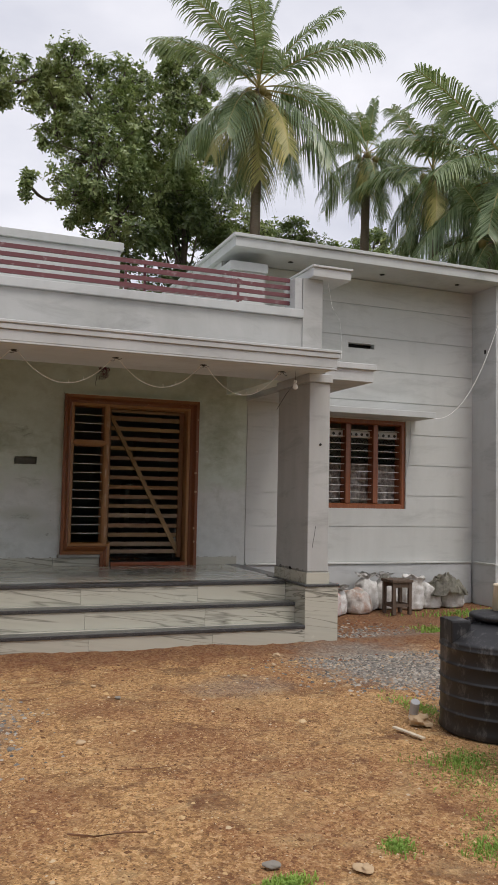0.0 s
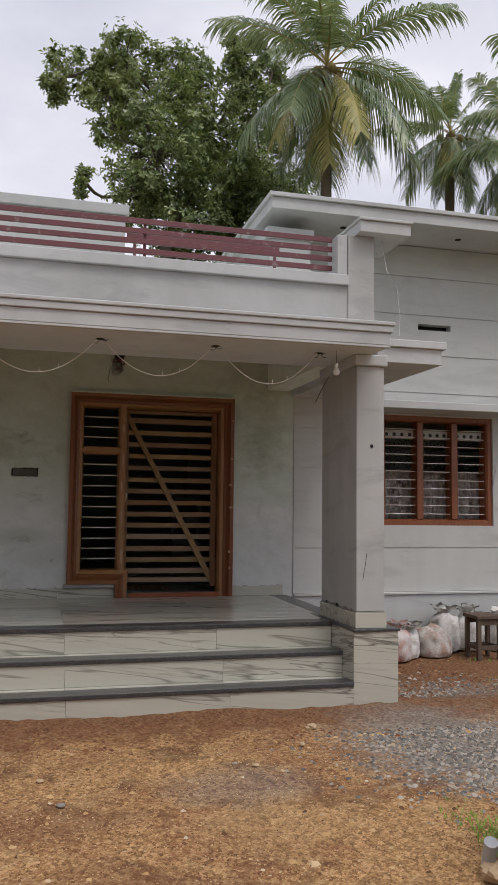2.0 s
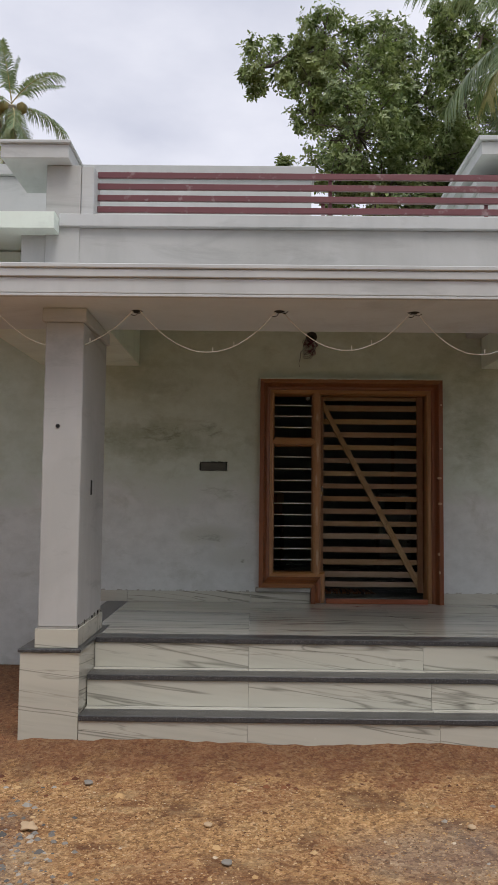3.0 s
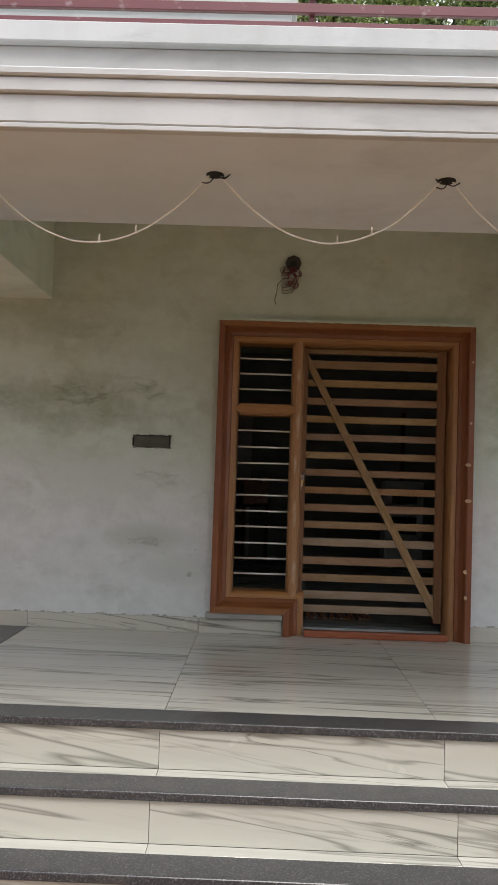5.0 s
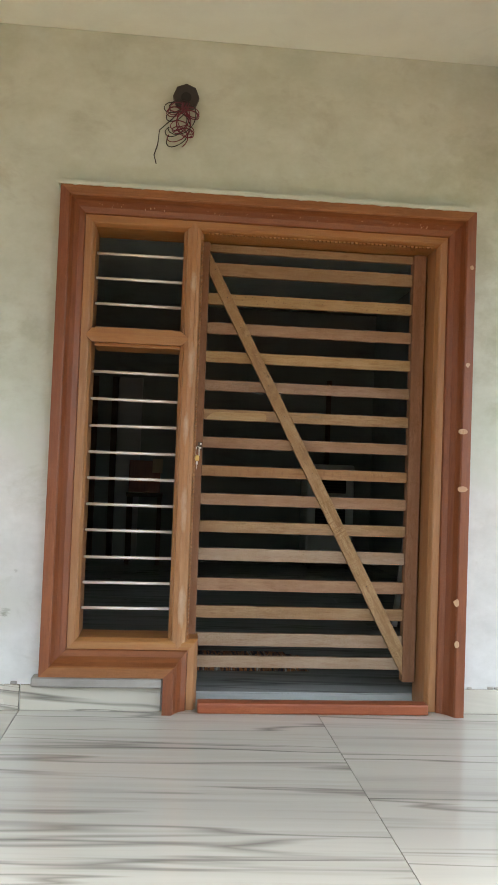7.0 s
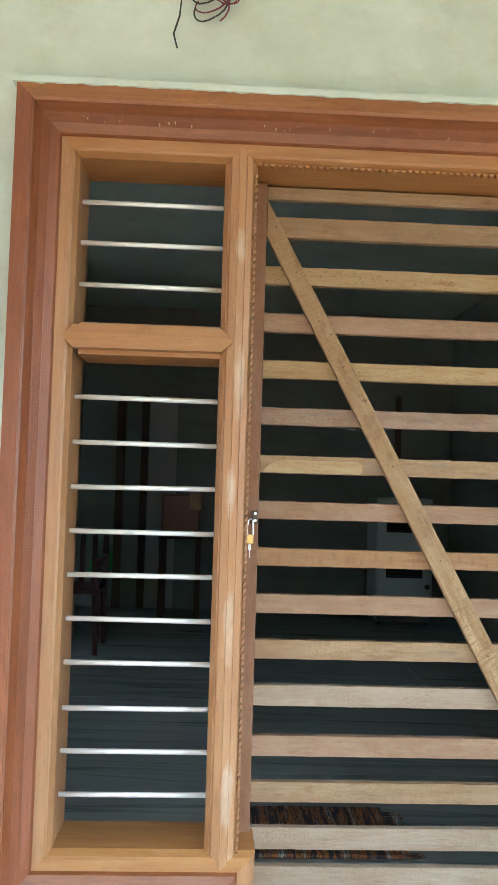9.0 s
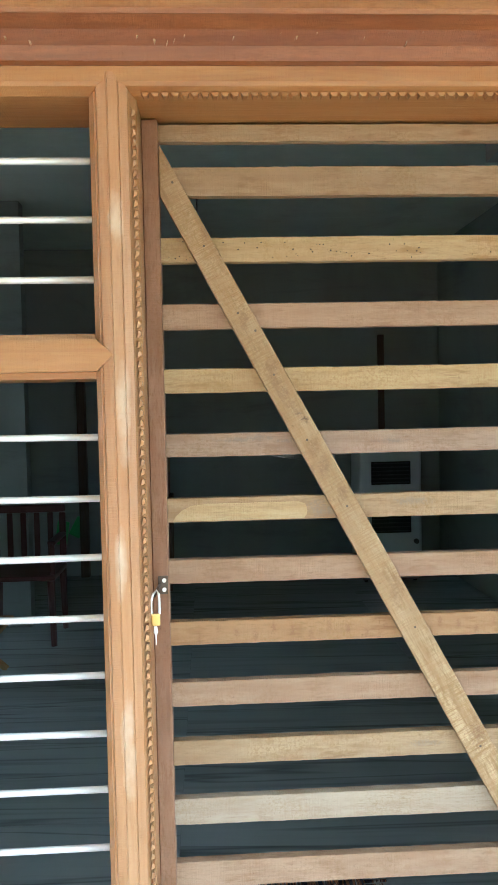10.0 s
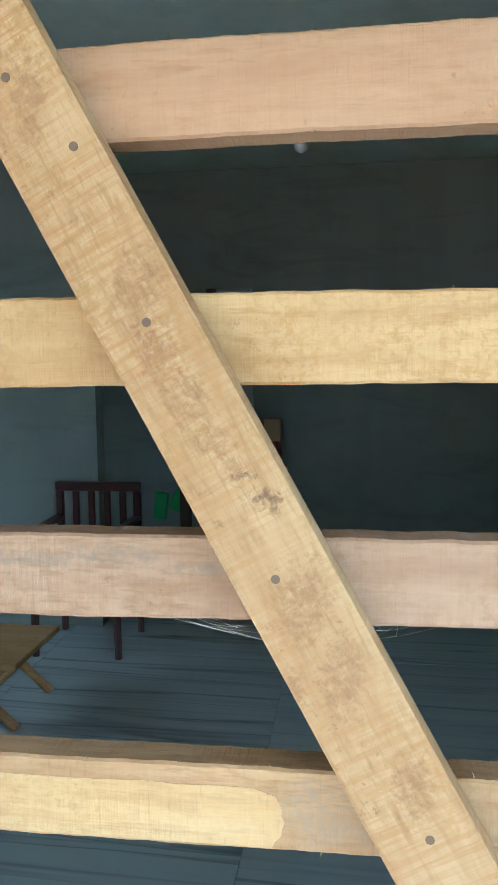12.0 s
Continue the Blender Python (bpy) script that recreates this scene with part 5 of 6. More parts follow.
pail = thing("plastic_pail", "stained cream pail standing on the tank lid", "pail", at=(3.62, 4.12, 0.768))
part("body", lathe(bmesh.new(), [(0.08, 0.769), (0.086, 0.77), (0.072, 0.925), (0.076, 0.93), (0.076, 0.942), (0.066, 0.942), (0.064, 0.93), (0.076, 0.79)], 26, (3.62, 4.12)), M_CREAM, pail, smooth=True)
cup = thing("plastic_pot", "small whitish plastic pot on the tank lid", "pot", at=(3.73, 4.02, 0.76))
part("body", lathe(bmesh.new(), [(0.04, 0.762), (0.045, 0.764), (0.043, 0.86), (0.047, 0.87), (0.04, 0.872)], 20, (3.73, 4.02)), M_VALANCE, cup, smooth=True)

BC = (3.325, 3.075)
drum = thing("steel_drum", "worn blue steel drum with peeling rust-brown top half", "drum", at=(*BC, 0))
prof = [(0.27, 0.0), (0.293, 0.004), (0.295, 0.03), (0.284, 0.035)]
for z in (0.33, 0.66):
    prof += [(0.284, z - 0.02), (0.288, z - 0.006), (0.288, z + 0.006), (0.284, z + 0.02)]
prof += [(0.284, 0.95), (0.294, 0.955), (0.297, 0.975), (0.29, 0.99), (0.28, 0.99), (0.276, 0.97), (0.01, 0.965)]


def dent(a, z):
    return 1 + 0.012 * noise.noise((math.cos(a) * 2, math.sin(a) * 2, z * 3))


part("body", lathe(bmesh.new(), prof[:-6], 56, BC, dent), M_DRUM, drum, smooth=True)
part("rim", lathe(bmesh.new(), [(0.284, 0.951)] + prof[-5:-1], 56, BC, dent), M_DRUM, drum, "rolled top rim", True)
part("lid", lathe(bmesh.new(), [(0.275, 0.955), (0.274, 0.968), (0.01, 0.967)], 48, BC), M_CREAM, drum, "pale worn lid", True)


def sack(x, y, h, r, material, seed, top="open", lean=0.0, label="white woven sack of sand against the wall"):
    rr = random.Random(seed)
    ob = thing("sack", label, "sack", group="sacks along the wall", at=(x, y, 0))
    ph = [rr.uniform(0, 6.28) for _ in range(4)]

    def wob(a, z):
        q = z / h
        d = Vector((math.cos(a), math.sin(a), 0))
        fold = 0.04 * math.sin(3 * a + ph[0]) + 0.05 * math.sin(7 * a + ph[1] + 5 * q) * q
        fold += 0.16 * noise.noise((2.2 * d.x + seed, 2.2 * d.y, 5 * z)) + 0.09 * noise.noise((5 * d.x + seed, 5 * d.y, 16 * z)) + 0.05 * noise.noise((11 * d.x + seed, 11 * d.y, 30 * z))
        return 1 + fold

    keys = [(0.72, 0.0), (0.98, 0.03), (1.08, 0.16), (1.04, 0.34), (1.0, 0.55), (0.92, 0.72)]
    if top == "open":
        keys += [(0.78, 0.83), (0.84, 0.93), (0.98, 1.03), (0.82, 0.99), (0.5, 0.85)]
    elif top == "tuft":
        keys += [(0.62, 0.84), (0.36, 0.92), (0.30, 0.97)]
    else:
        keys += [(0.8, 0.82), (0.58, 0.92), (0.25, 0.97)]
    prof = []
    for (r0, z0), (r1, z1) in zip(keys, keys[1:]):
        prof += [(r * (r0 + (r1 - r0) * f), h * (z0 + (z1 - z0) * f)) for f in (0, 0.34, 0.67)]
    prof.append((r * keys[-1][0], h * keys[-1][1]))
    bm = lathe(bmesh.new(), prof, 44, (0, 0), wob)
    for v in bm.verts:
        q = max(0.0, v.co.z / h)
        v.co.x += lean * q * q * h + 0.02 * q * noise.noise(v.co * 9)
        v.co.z += 0.07 * q * noise.noise(Vector((v.co.x * 9, v.co.y * 9, seed))) + 0.02 * q * noise.noise(Vector((v.co.x * 30, v.co.y * 30, seed)))
        v.co.z = max(v.co.z, 0.0)
    bm.transform(Matrix.Translation((x, y, 0)))
    part("body", bm, material, ob, smooth=True)
    if top == "tuft":
        for k in range(6):
            bm = bmesh.new()
            a = k * 1.05 + rr.uniform(-0.3, 0.3)
            rows, hh, spread = [], h * rr.uniform(0.16, 0.34), rr.uniform(0.06, 0.12)
            for f in (0, 0.35, 0.7, 1.0):
                rad = 0.045 + spread * f
                rows.append([bm.verts.new((x + lean * h * 0.8 + rad * math.cos(a + d) + 0.02 * rr.uniform(-1, 1) * f, y + rad * math.sin(a + d), h * 0.88 + hh * f * (1 - 0.35 * f) + 0.02 * rr.uniform(-1, 1) * f)) for d in (-0.6, -0.2, 0.2, 0.6)])
            for p, q in zip(rows, rows[1:]):
                for j in range(3):
                    bm.faces.new((p[j], p[j + 1], q[j + 1], q[j]))
            bmesh.ops.solidify(bm, geom=list(bm.faces), thickness=0.004)
            part("torn_flap", bm, material, ob, smooth=True)
    return ob


sack(4.80, 8.98, 0.36, 0.15, M_SACKORANGE, 1, "tuft", 0.0, "slumped printed white sack with an orange mark")
sack(4.98, 9.12, 0.33, 0.13, M_SACK, 2, "tuft", 0.1)
sack(5.30, 9.16, 0.31, 0.19, M_SACKRED, 3, "tied", -0.15, "slumped soil-stained sack against the wall")
sack(5.58, 9.42, 0.46, 0.16, M_SACK, 4, "tuft", 0.0, "white woven sack with a torn open mouth")
sack(5.86, 9.42, 0.44, 0.15, M_SACK, 5, "tuft", 0.05, "white woven sack with a torn open mouth")
sack(6.22, 9.30, 0.43, 0.16, M_SACK, 6, "open", 0.1, "tall white woven sack with an open mouth")
sack(6.55, 9.38, 0.34, 0.16, M_SACK, 7, "tied", 0.0)
sack(6.92, 9.38, 0.38, 0.18, M_SACK, 8, "tied", 0.0)
bm = bmesh.new()
n = 34
grid = [[None] * n for _ in range(n)]
for i in range(n):
    for j in range(n):
        u, v = i / (n - 1) - 0.5, j / (n - 1) - 0.5
        d = math.hypot(u, v)
        x, y = 6.80 + 0.62 * u + 0.07 * noise.noise((u * 7, v * 7, 1)), 9.34 + 0.44 * v + 0.06 * noise.noise((u * 7, v * 7, 5))
        z = 0.45 - 0.85 * d * d + 0.06 * noise.noise((u * 8, v * 8, 2)) + 0.05 * noise.noise((u * 20, v * 20, 8))
        grid[i][j] = bm.verts.new((x, y, max(z, 0.19)))
for i in range(n - 1):
    for j in range(n - 1):
        bm.faces.new((grid[i][j], grid[i + 1][j], grid[i + 1][j + 1], grid[i][j + 1]))
bmesh.ops.solidify(bm, geom=list(bm.faces), thickness=0.008)
solid("draped_rag", bm, M_RAG, "crumpled dirty khaki cloth lying over two sacks", "cloth", smooth=True)

stool = thing("wooden_stool", "dark weathered square wooden stool standing by the sacks", "stool", at=(5.78, 8.95, 0))
sx, sy = 5.78, 8.95
part("seat", boxes((sx - 0.155, sx + 0.155, sy - 0.15, sy + 0.15, 0.415, 0.45), w=0.006, seg=2), M_DARKWOOD, stool)
for a in (-1, 1):
    for b in (-1, 1):
        bm = boxes((-0.022, 0.022, -0.022, 0.022, 0, 0.414), w=0.004)
        bm.transform(Matrix.Translation((sx + a * 0.12, sy + b * 0.115, 0)))
        part("leg", bm, M_DARKWOOD, stool)
    part("rail", boxes((sx + a * 0.12 - 0.012, sx + a * 0.12 + 0.012, sy - 0.092, sy + 0.092, 0.10, 0.14)), M_DARKWOOD, stool)
    part("rail", boxes((sx - 0.097, sx + 0.097, sy + a * 0.115 - 0.012, sy + a * 0.115 + 0.012, 0.10, 0.14)), M_DARKWOOD, stool)
    part("apron", boxes((sx - 0.097, sx + 0.097, sy + a * 0.115 - 0.012, sy + a * 0.115 + 0.012, 0.35, 0.414)), M_DARKWOOD, stool)

for k, pts in enumerate(([(0.62, 3.3), (0.72, 3.22), (0.85, 3.24), (0.95, 3.2)], [(-0.05, 2.75), (0.1, 2.55), (0.22, 2.4), (0.3, 2.3)], [(1.0, 4.05), (1.15, 4.0), (1.32, 4.02)], [(0.0, 2.85), (-0.02, 2.95), (0.05, 3.1)])):
    solid("twig", tube(bmesh.new(), [(px, py, 0.012 + 0.006 * (j % 2)) for j, (px, py) in enumerate(pts)], 0.0045 - 0.0008 * k, 6), M_STILE, "thin dry twig lying on the soil", "twig", group="fallen twigs", smooth=True)

# litter by the tank
bm = bmesh.new()
bmesh.ops.create_icosphere(bm, subdivisions=3, radius=0.065)
for v in bm.verts:
    v.co *= 1 + 0.9 * noise.noise(v.co * 22)
    v.co.z = max(-0.02, v.co.z * 0.75)
bm.transform(pose(3.11, 4.33, 0.025))
solid("crumpled_paper", bm, M_PAPER, "crumpled torn brown paper on the soil beside the tank", "litter")
solid("pvc_pipe_piece", cyl(bmesh.new(), (3.10, 4.42, 0.03), (3.08, 4.36, 0.15), 0.03, n=20), M_PVC, "short piece of grey pipe beside the tank", "pipe")
solid("wood_strip", boxes((-0.14, 0.14, -0.014, 0.014, 0.0, 0.012), w=0.002), M_CREAM, "pale wooden strip lying on the soil", "wood").matrix_basis = pose(2.90, 4.16, 0.012, 0, 0, -80)
for k, (x, y, s) in enumerate(((0.55, 6.55, 0.035), (1.25, 6.0, 0.03), (2.9, 6.35, 0.03), (0.4, 5.95, 0.05), (1.35, 5.6, 0.03), (3.1, 6.75, 0.05), (2.5, 6.0, 0.025), (1.7, 2.6, 0.05), (1.35, 2.75, 0.04), (0.9, 4.6, 0.035))):
    bm = bmesh.new()
    s *= 0.7
    bmesh.ops.create_icosphere(bm, subdivisions=3, radius=s)
    for v in bm.verts:
        v.co *= 1 + 0.9 * noise.noise(v.co * 28 + Vector((k, 0, 0)))
        v.co.z *= 0.42
    bm.transform(pose(x, y, 0.012))
    solid("stone", bm, M_STONE if k % 4 == 0 else M_PAPER, "rough loose stone lying on the soil", "stone", group="loose stones")


# ---- scattered stuff ----
def scatter(name, count, where, size, material, label, flat=0.55, seed=0):
    """Many small faceted stones in one mesh."""
    r = random.Random(seed)
    verts, faces = [], []
    for _ in range(count):
        x, y = where(r)
        s = r.uniform(*size) * (1.6 if r.random() < 0.06 else 1.0)
        a = r.uniform(0, 6.28)
        z = 0.02 * noise.noise((x * 0.7, y * 0.7, 0)) + 0.012 * noise.noise((x * 2.6, y * 2.6, 3)) - 0.005
        b = len(verts)
        ca, sa = math.cos(a), math.sin(a)
        for px, py, pz in ((1, 0.1, 0), (0.2, 0.9, 0), (-0.9, 0.3, 0), (-0.4, -0.9, 0), (0.6, -0.6, 0), (0.25, 0.2, 1), (-0.35, -0.15, 0.85)):
            px, py = px * r.uniform(0.7, 1.2) * s, py * r.uniform(0.7, 1.2) * s
            verts.append((x + ca * px - sa * py, y + sa * px + ca * py, z + pz * s * flat - 0.1 * s))
        faces += [tuple(b + i for i in f) for f in ((0, 1, 5), (1, 6, 5), (1, 2, 6), (2, 3, 6), (3, 4, 6), (4, 5, 6), (4, 0, 5))]
    me = bpy.data.meshes.new(name)
    me.from_pydata(verts, [], faces)
    me.materials.append(material)
    return tagged(new(name, me), label, "gravel", kind="stuff")


def patch(spots):
    def where(r):
        cx, cy, sx, sy = r.choice(spots)
        return r.gauss(cx, sx), min(r.gauss(cy, sy), 9.5)
    return where


scatter("grey_gravel", 9500, patch([(3.95, 6.1, 0.45, 0.6), (3.9, 6.6, 0.4, 0.5), (4.5, 7.3, 0.5, 0.45), (4.2, 6.9, 0.5, 0.5), (4.0, 5.6, 0.3, 0.4), (0.0, 5.2, 0.3, 0.5)]), (0.005, 0.024), M_STONE, "grey crushed stone chippings", seed=3)
scatter("laterite_gravel", 52000, lambda r: (r.uniform(-1.8, 4.8), r.uniform(1.7, 6.9)), (0.0025, 0.0075), M_PEBBLE, "ochre laterite grit on the soil", seed=4)
scatter("loose_pebbles", 800, lambda r: (r.uniform(-1.8, 4.8), r.uniform(1.9, 6.9)), (0.010, 0.024), M_PEBBLE, "scattered ochre and pale pebbles on the soil", seed=14)
scatter("soil_clods", 5600, lambda r: (r.uniform(-0.6, 5.4), min(7.15, r.gauss(6.95, 0.16)) if r.random() < 0.7 else r.uniform(7, 9)), (0.005, 0.026), M_CLOD, "crumbs of red soil along the steps", seed=5)


def grass(name, count, where, height, label, seed, width=0.004):
    r = random.Random(seed)
    verts, faces = [], []
    for _ in range(count):
        x, y = where(r)
        h, a, b = r.uniform(*height), r.uniform(0, 6.28), len(verts)
        w, lean = width * r.uniform(0.7, 1.4), r.uniform(0.1, 0.8) * h
        dx, dy = math.cos(a), math.sin(a)
        for f, g, q in ((0, 1, 0), (0, -1, 0), (0.35, 0.8, 0.6), (0.35, -0.8, 0.6), (1, 0, 1)):
            verts.append((x + dx * lean * f - dy * w * g, y + dy * lean * f + dx * w * g, h * q * (1 - 0.3 * f) - 0.01))
        faces += [(b, b + 1, b + 3, b + 2), (b + 2, b + 3, b + 4)]
    me = bpy.data.meshes.new(name)
    me.from_pydata(verts, [], faces)
    me.materials.append(M_GRASS)
    return tagged(new(name, me), label, "grass", kind="stuff")


grass("grass_tufts", 4200, patch([(2.95, 3.6, 0.17, 0.14), (2.72, 3.3, 0.13, 0.12), (2.95, 3.62, 0.1, 0.1), (2.6, 2.75, 0.14, 0.12), (2.35, 2.6, 0.08, 0.06), (3.0, 3.1, 0.1, 0.15), (1.95, 2.75, 0.04, 0.04), (1.35, 2.6, 0.05, 0.03), (3.35, 4.75, 0.06, 0.2)]), (0.015, 0.045), "short green grass tufts on the soil", 7, 0.0035)
grass("grass_by_wall", 2600, patch([(6.9, 8.75, 0.4, 0.14), (7.5, 8.6, 0.4, 0.2), (5.5, 7.5, 0.15, 0.2), (7.0, 8.3, 0.3, 0.2)]), (0.02, 0.07), "green weeds in front of the sacks", 8, 0.006)
grass("tall_grass", 42000, lambda r: (r.uniform(8.2, 26), r.uniform(7.5, 30)), (0.08, 0.32), "tall bright grass beside the house", 9, 0.011)


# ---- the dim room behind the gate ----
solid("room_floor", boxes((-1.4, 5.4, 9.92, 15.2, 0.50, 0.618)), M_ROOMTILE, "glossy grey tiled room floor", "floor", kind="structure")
rf = bpy.data.objects["room_floor"]
for i in range(6):
    for j in range(5):
        part("tile", boxes((-1.4 + i * 1.2 + 0.001 - 0.12, -0.2 + i * 1.2 - 0.001 - 0.12, 9.92 + j * 1.1 + 0.002, min(15.2, 11.02 + j * 1.1), 0.6185, 0.625)), M_ROOMTILE, rf)
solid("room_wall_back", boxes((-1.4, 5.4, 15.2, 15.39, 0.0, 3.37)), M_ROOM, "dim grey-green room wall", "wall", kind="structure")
# the opening is out of view, added and sized to let daylight in
solid("room_wall_west", boxes((-1.6, -1.4, 9.921, 11.6, 0.0, 3.37), (-1.6, -1.4, 12.6, 15.39, 0.0, 3.37), (-1.6, -1.4, 11.6, 12.6, 0.0, 1.6), (-1.6, -1.4, 11.6, 12.6, 2.6, 3.37)), M_ROOM, "dim grey-green room wall with an unseen window opening added for daylight", "wall", kind="structure")
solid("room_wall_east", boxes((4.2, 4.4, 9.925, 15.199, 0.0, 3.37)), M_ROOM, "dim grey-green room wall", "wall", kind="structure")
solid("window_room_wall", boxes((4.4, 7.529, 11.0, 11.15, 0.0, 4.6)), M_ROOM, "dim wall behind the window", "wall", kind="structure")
solid("room_ceiling", boxes((-1.6, 4.4, 9.921, 15.39, 3.371, 3.384)), M_CEIL, "room ceiling", "ceiling", kind="structure")
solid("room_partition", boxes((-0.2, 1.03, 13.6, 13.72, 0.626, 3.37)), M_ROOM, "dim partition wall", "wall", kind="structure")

inner = thing("door_2", "dark red inner door frame on the far wall, door ajar", "door frame", kind="structure", at=(1.5, 15.19, 0.626))
part("jamb", boxes((1.12, 1.19, 15.12, 15.198, 0.626, 2.55), w=0.004), M_DARKWOOD, inner)
part("jamb", boxes((1.34, 1.40, 15.12, 15.198, 0.626, 2.55), w=0.004), M_DARKWOOD, inner)
part("door_leaf", boxes((1.405, 1.66, 15.15, 15.19, 0.63, 2.549), w=0.004), M_VALANCE, inner, "pale door leaf")
solid("wall_pipe", boxes((3.67, 3.72, 15.16, 15.198, 1.6, 2.62), w=0.004), M_DARKWOOD, "dark upright strip on the far wall", "trim", kind="structure")
crate = thing("cardboard_box", "brown cardboard box with a torn flap on a low stand", "box", at=(1.66, 14.7, 0.626))
part("body", boxes((1.58, 1.89, 14.55, 14.9, 1.34, 1.66), w=0.006), M_WINWOOD, crate)
part("flap", boxes((1.81, 1.91, 14.53, 14.548, 1.54, 1.68), w=0.002), M_PAPER, crate)
part("stand_top", boxes((1.56, 1.92, 14.5, 14.95, 1.30, 1.339), w=0.006), M_DARKWOOD, crate)
for x in (1.59, 1.89):
    for y in (14.53, 14.92):
        part("stand_leg", boxes((x - 0.02, x + 0.02, y - 0.02, y + 0.02, 0.626, 1.299), w=0.004), M_DARKWOOD, crate)

cool = thing("air_cooler", "grey-white portable air cooler with black louvres", "air cooler", at=(3.70, 14.7, 0.626))
part("body", bevel(boxes((3.38, 3.87, 14.55, 14.95, 0.70, 1.69)), 0.03, 3), M_COOLER, cool)
part("base", boxes((3.40, 3.85, 14.57, 14.93, 0.645, 0.70), w=0.01), M_BOX, cool)
for z0, z1 in ((1.40, 1.58), (1.02, 1.24)):
    part("grille_recess", boxes((3.47, 3.78, 14.540, 14.552, z0, z1), w=0.004), M_BLACK, cool)
    n = int((z1 - z0) / 0.028)
    for k in range(n):
        z = z0 + (k + 0.5) * (z1 - z0) / n
        part("louvre", boxes((3.47, 3.77, 14.528, 14.541, z - 0.004, z + 0.004)), M_GRILLE, cool)
part("knob", cyl(bmesh.new(), (3.82, 14.53, 0.95), (3.82, 14.551, 0.95), 0.02, n=14), M_BOX, cool)
for x in (3.43, 3.82):
    for y in (14.6, 14.9):
        part("castor", cyl(bmesh.new(), (x - 0.012, y, 0.6445), (x + 0.012, y, 0.6445), 0.018, n=12), M_BLACK, cool)

tab = thing("folding_stool", "light wooden cross-legged folding stool", "stool", at=(1.0, 12.52, 0.626))
for y in (12.34, 12.70):
    part("leg", cyl(bmesh.new(), (0.80, y, 0.626), (1.08, y, 0.89), 0.02, n=8), M_SLAT, tab)
    part("leg", cyl(bmesh.new(), (1.08, y + 0.03, 0.626), (0.80, y + 0.03, 0.89), 0.02, n=8), M_SLAT, tab)
part("seat", boxes((0.76, 1.12, 12.30, 12.76, 0.89, 0.915), w=0.004), M_SLAT, tab)
chair = thing("chair", "dark red plastic armchair on the dim room floor", "chair", at=(1.05, 13.4, 0.626))
part("seat", boxes((0.82, 1.28, 13.12, 13.56, 1.02, 1.05), w=0.012, seg=2), M_REDCHAIR, chair)
for x in (0.84, 1.26):
    for y in (13.14, 13.54):
        part("leg", cyl(bmesh.new(), (x, y, 0.626), (x * 0.96 + 0.042, y, 1.019), 0.018, 0.024, n=8), M_REDCHAIR, chair)
    part("armrest", boxes((x - 0.025, x + 0.025, 13.14, 13.52, 1.23, 1.255), w=0.01, seg=2), M_REDCHAIR, chair)
    part("arm_post", boxes((x - 0.015, x + 0.015, 13.15, 13.18, 1.051, 1.229), w=0.004), M_REDCHAIR, chair)
    part("back_post", boxes((x - 0.02, x + 0.02, 13.52, 13.55, 1.051, 1.38), w=0.006), M_REDCHAIR, chair)
part("back_top", boxes((0.82, 1.28, 13.515, 13.555, 1.381, 1.43), w=0.012, seg=2), M_REDCHAIR, chair)
for k in range(4):
    part("back_slat", boxes((0.91 + 0.085 * k, 0.945 + 0.085 * k, 13.525, 13.543, 1.051, 1.38), w=0.004), M_REDCHAIR, chair)
for gx, gz, turn, hh in ((1.06, 0.97, 28, 0.17), (0.95, 0.90, 8, 0.2)):
    green = solid("green_plastic_bag", boxes((-0.05, 0.05, -0.018, 0.018, 0.0, hh), w=0.015, seg=2), M_GREEN, "bright green plastic packet hanging on the far room wall", "packet", group="green packets")
    green.matrix_basis = pose(gx, 15.181, gz, 0, turn, 0)
rag = solid("striped_mat", boxes((2.12, 2.62, 10.28, 10.66, 0.626, 0.64), w=0.005), M_MAT, "frayed striped rag mat on the room floor", "mat")
rr = random.Random(2)
for k in range(18):
    y = 10.29 + k * 0.02
    part("fringe", boxes((2.62, 2.64 + rr.uniform(0.0, 0.05), y, y + 0.007, 0.6265, 0.631)), M_MAT, rag)
rb = thing("ceiling_bulb", "white bulb hanging in the dim room", "bulb", at=(2.17, 13.0, 2.95))
part("globe", lathe(bmesh.new(), [(0.012, 3.03), (0.016, 3.01), (0.03, 2.96), (0.028, 2.935), (0.006, 2.92)], 14, (2.17, 13.0)), M_GLASSBULB, rb, smooth=True)
part("wire", cyl(bmesh.new(), (2.17, 13.0, 3.03), (2.17, 13.0, 3.37), 0.003, n=6), M_WIRE_K, rb)
# three pale bars stand for upright pale streaks
for k, (x, l) in enumerate(((3.45, 1.6), (3.62, 1.5), (3.75, 1.75))):
    solid("leaning_bar", boxes((-0.018, 0.018, -0.012, 0.012, 0, l), w=0.002), M_STEEL, "pale bar leaning in the dim room", "metal section", group="leaning sections").matrix_basis = pose(x, 11.5 + 0.1 * k, 0.626, 0, 6, 0)


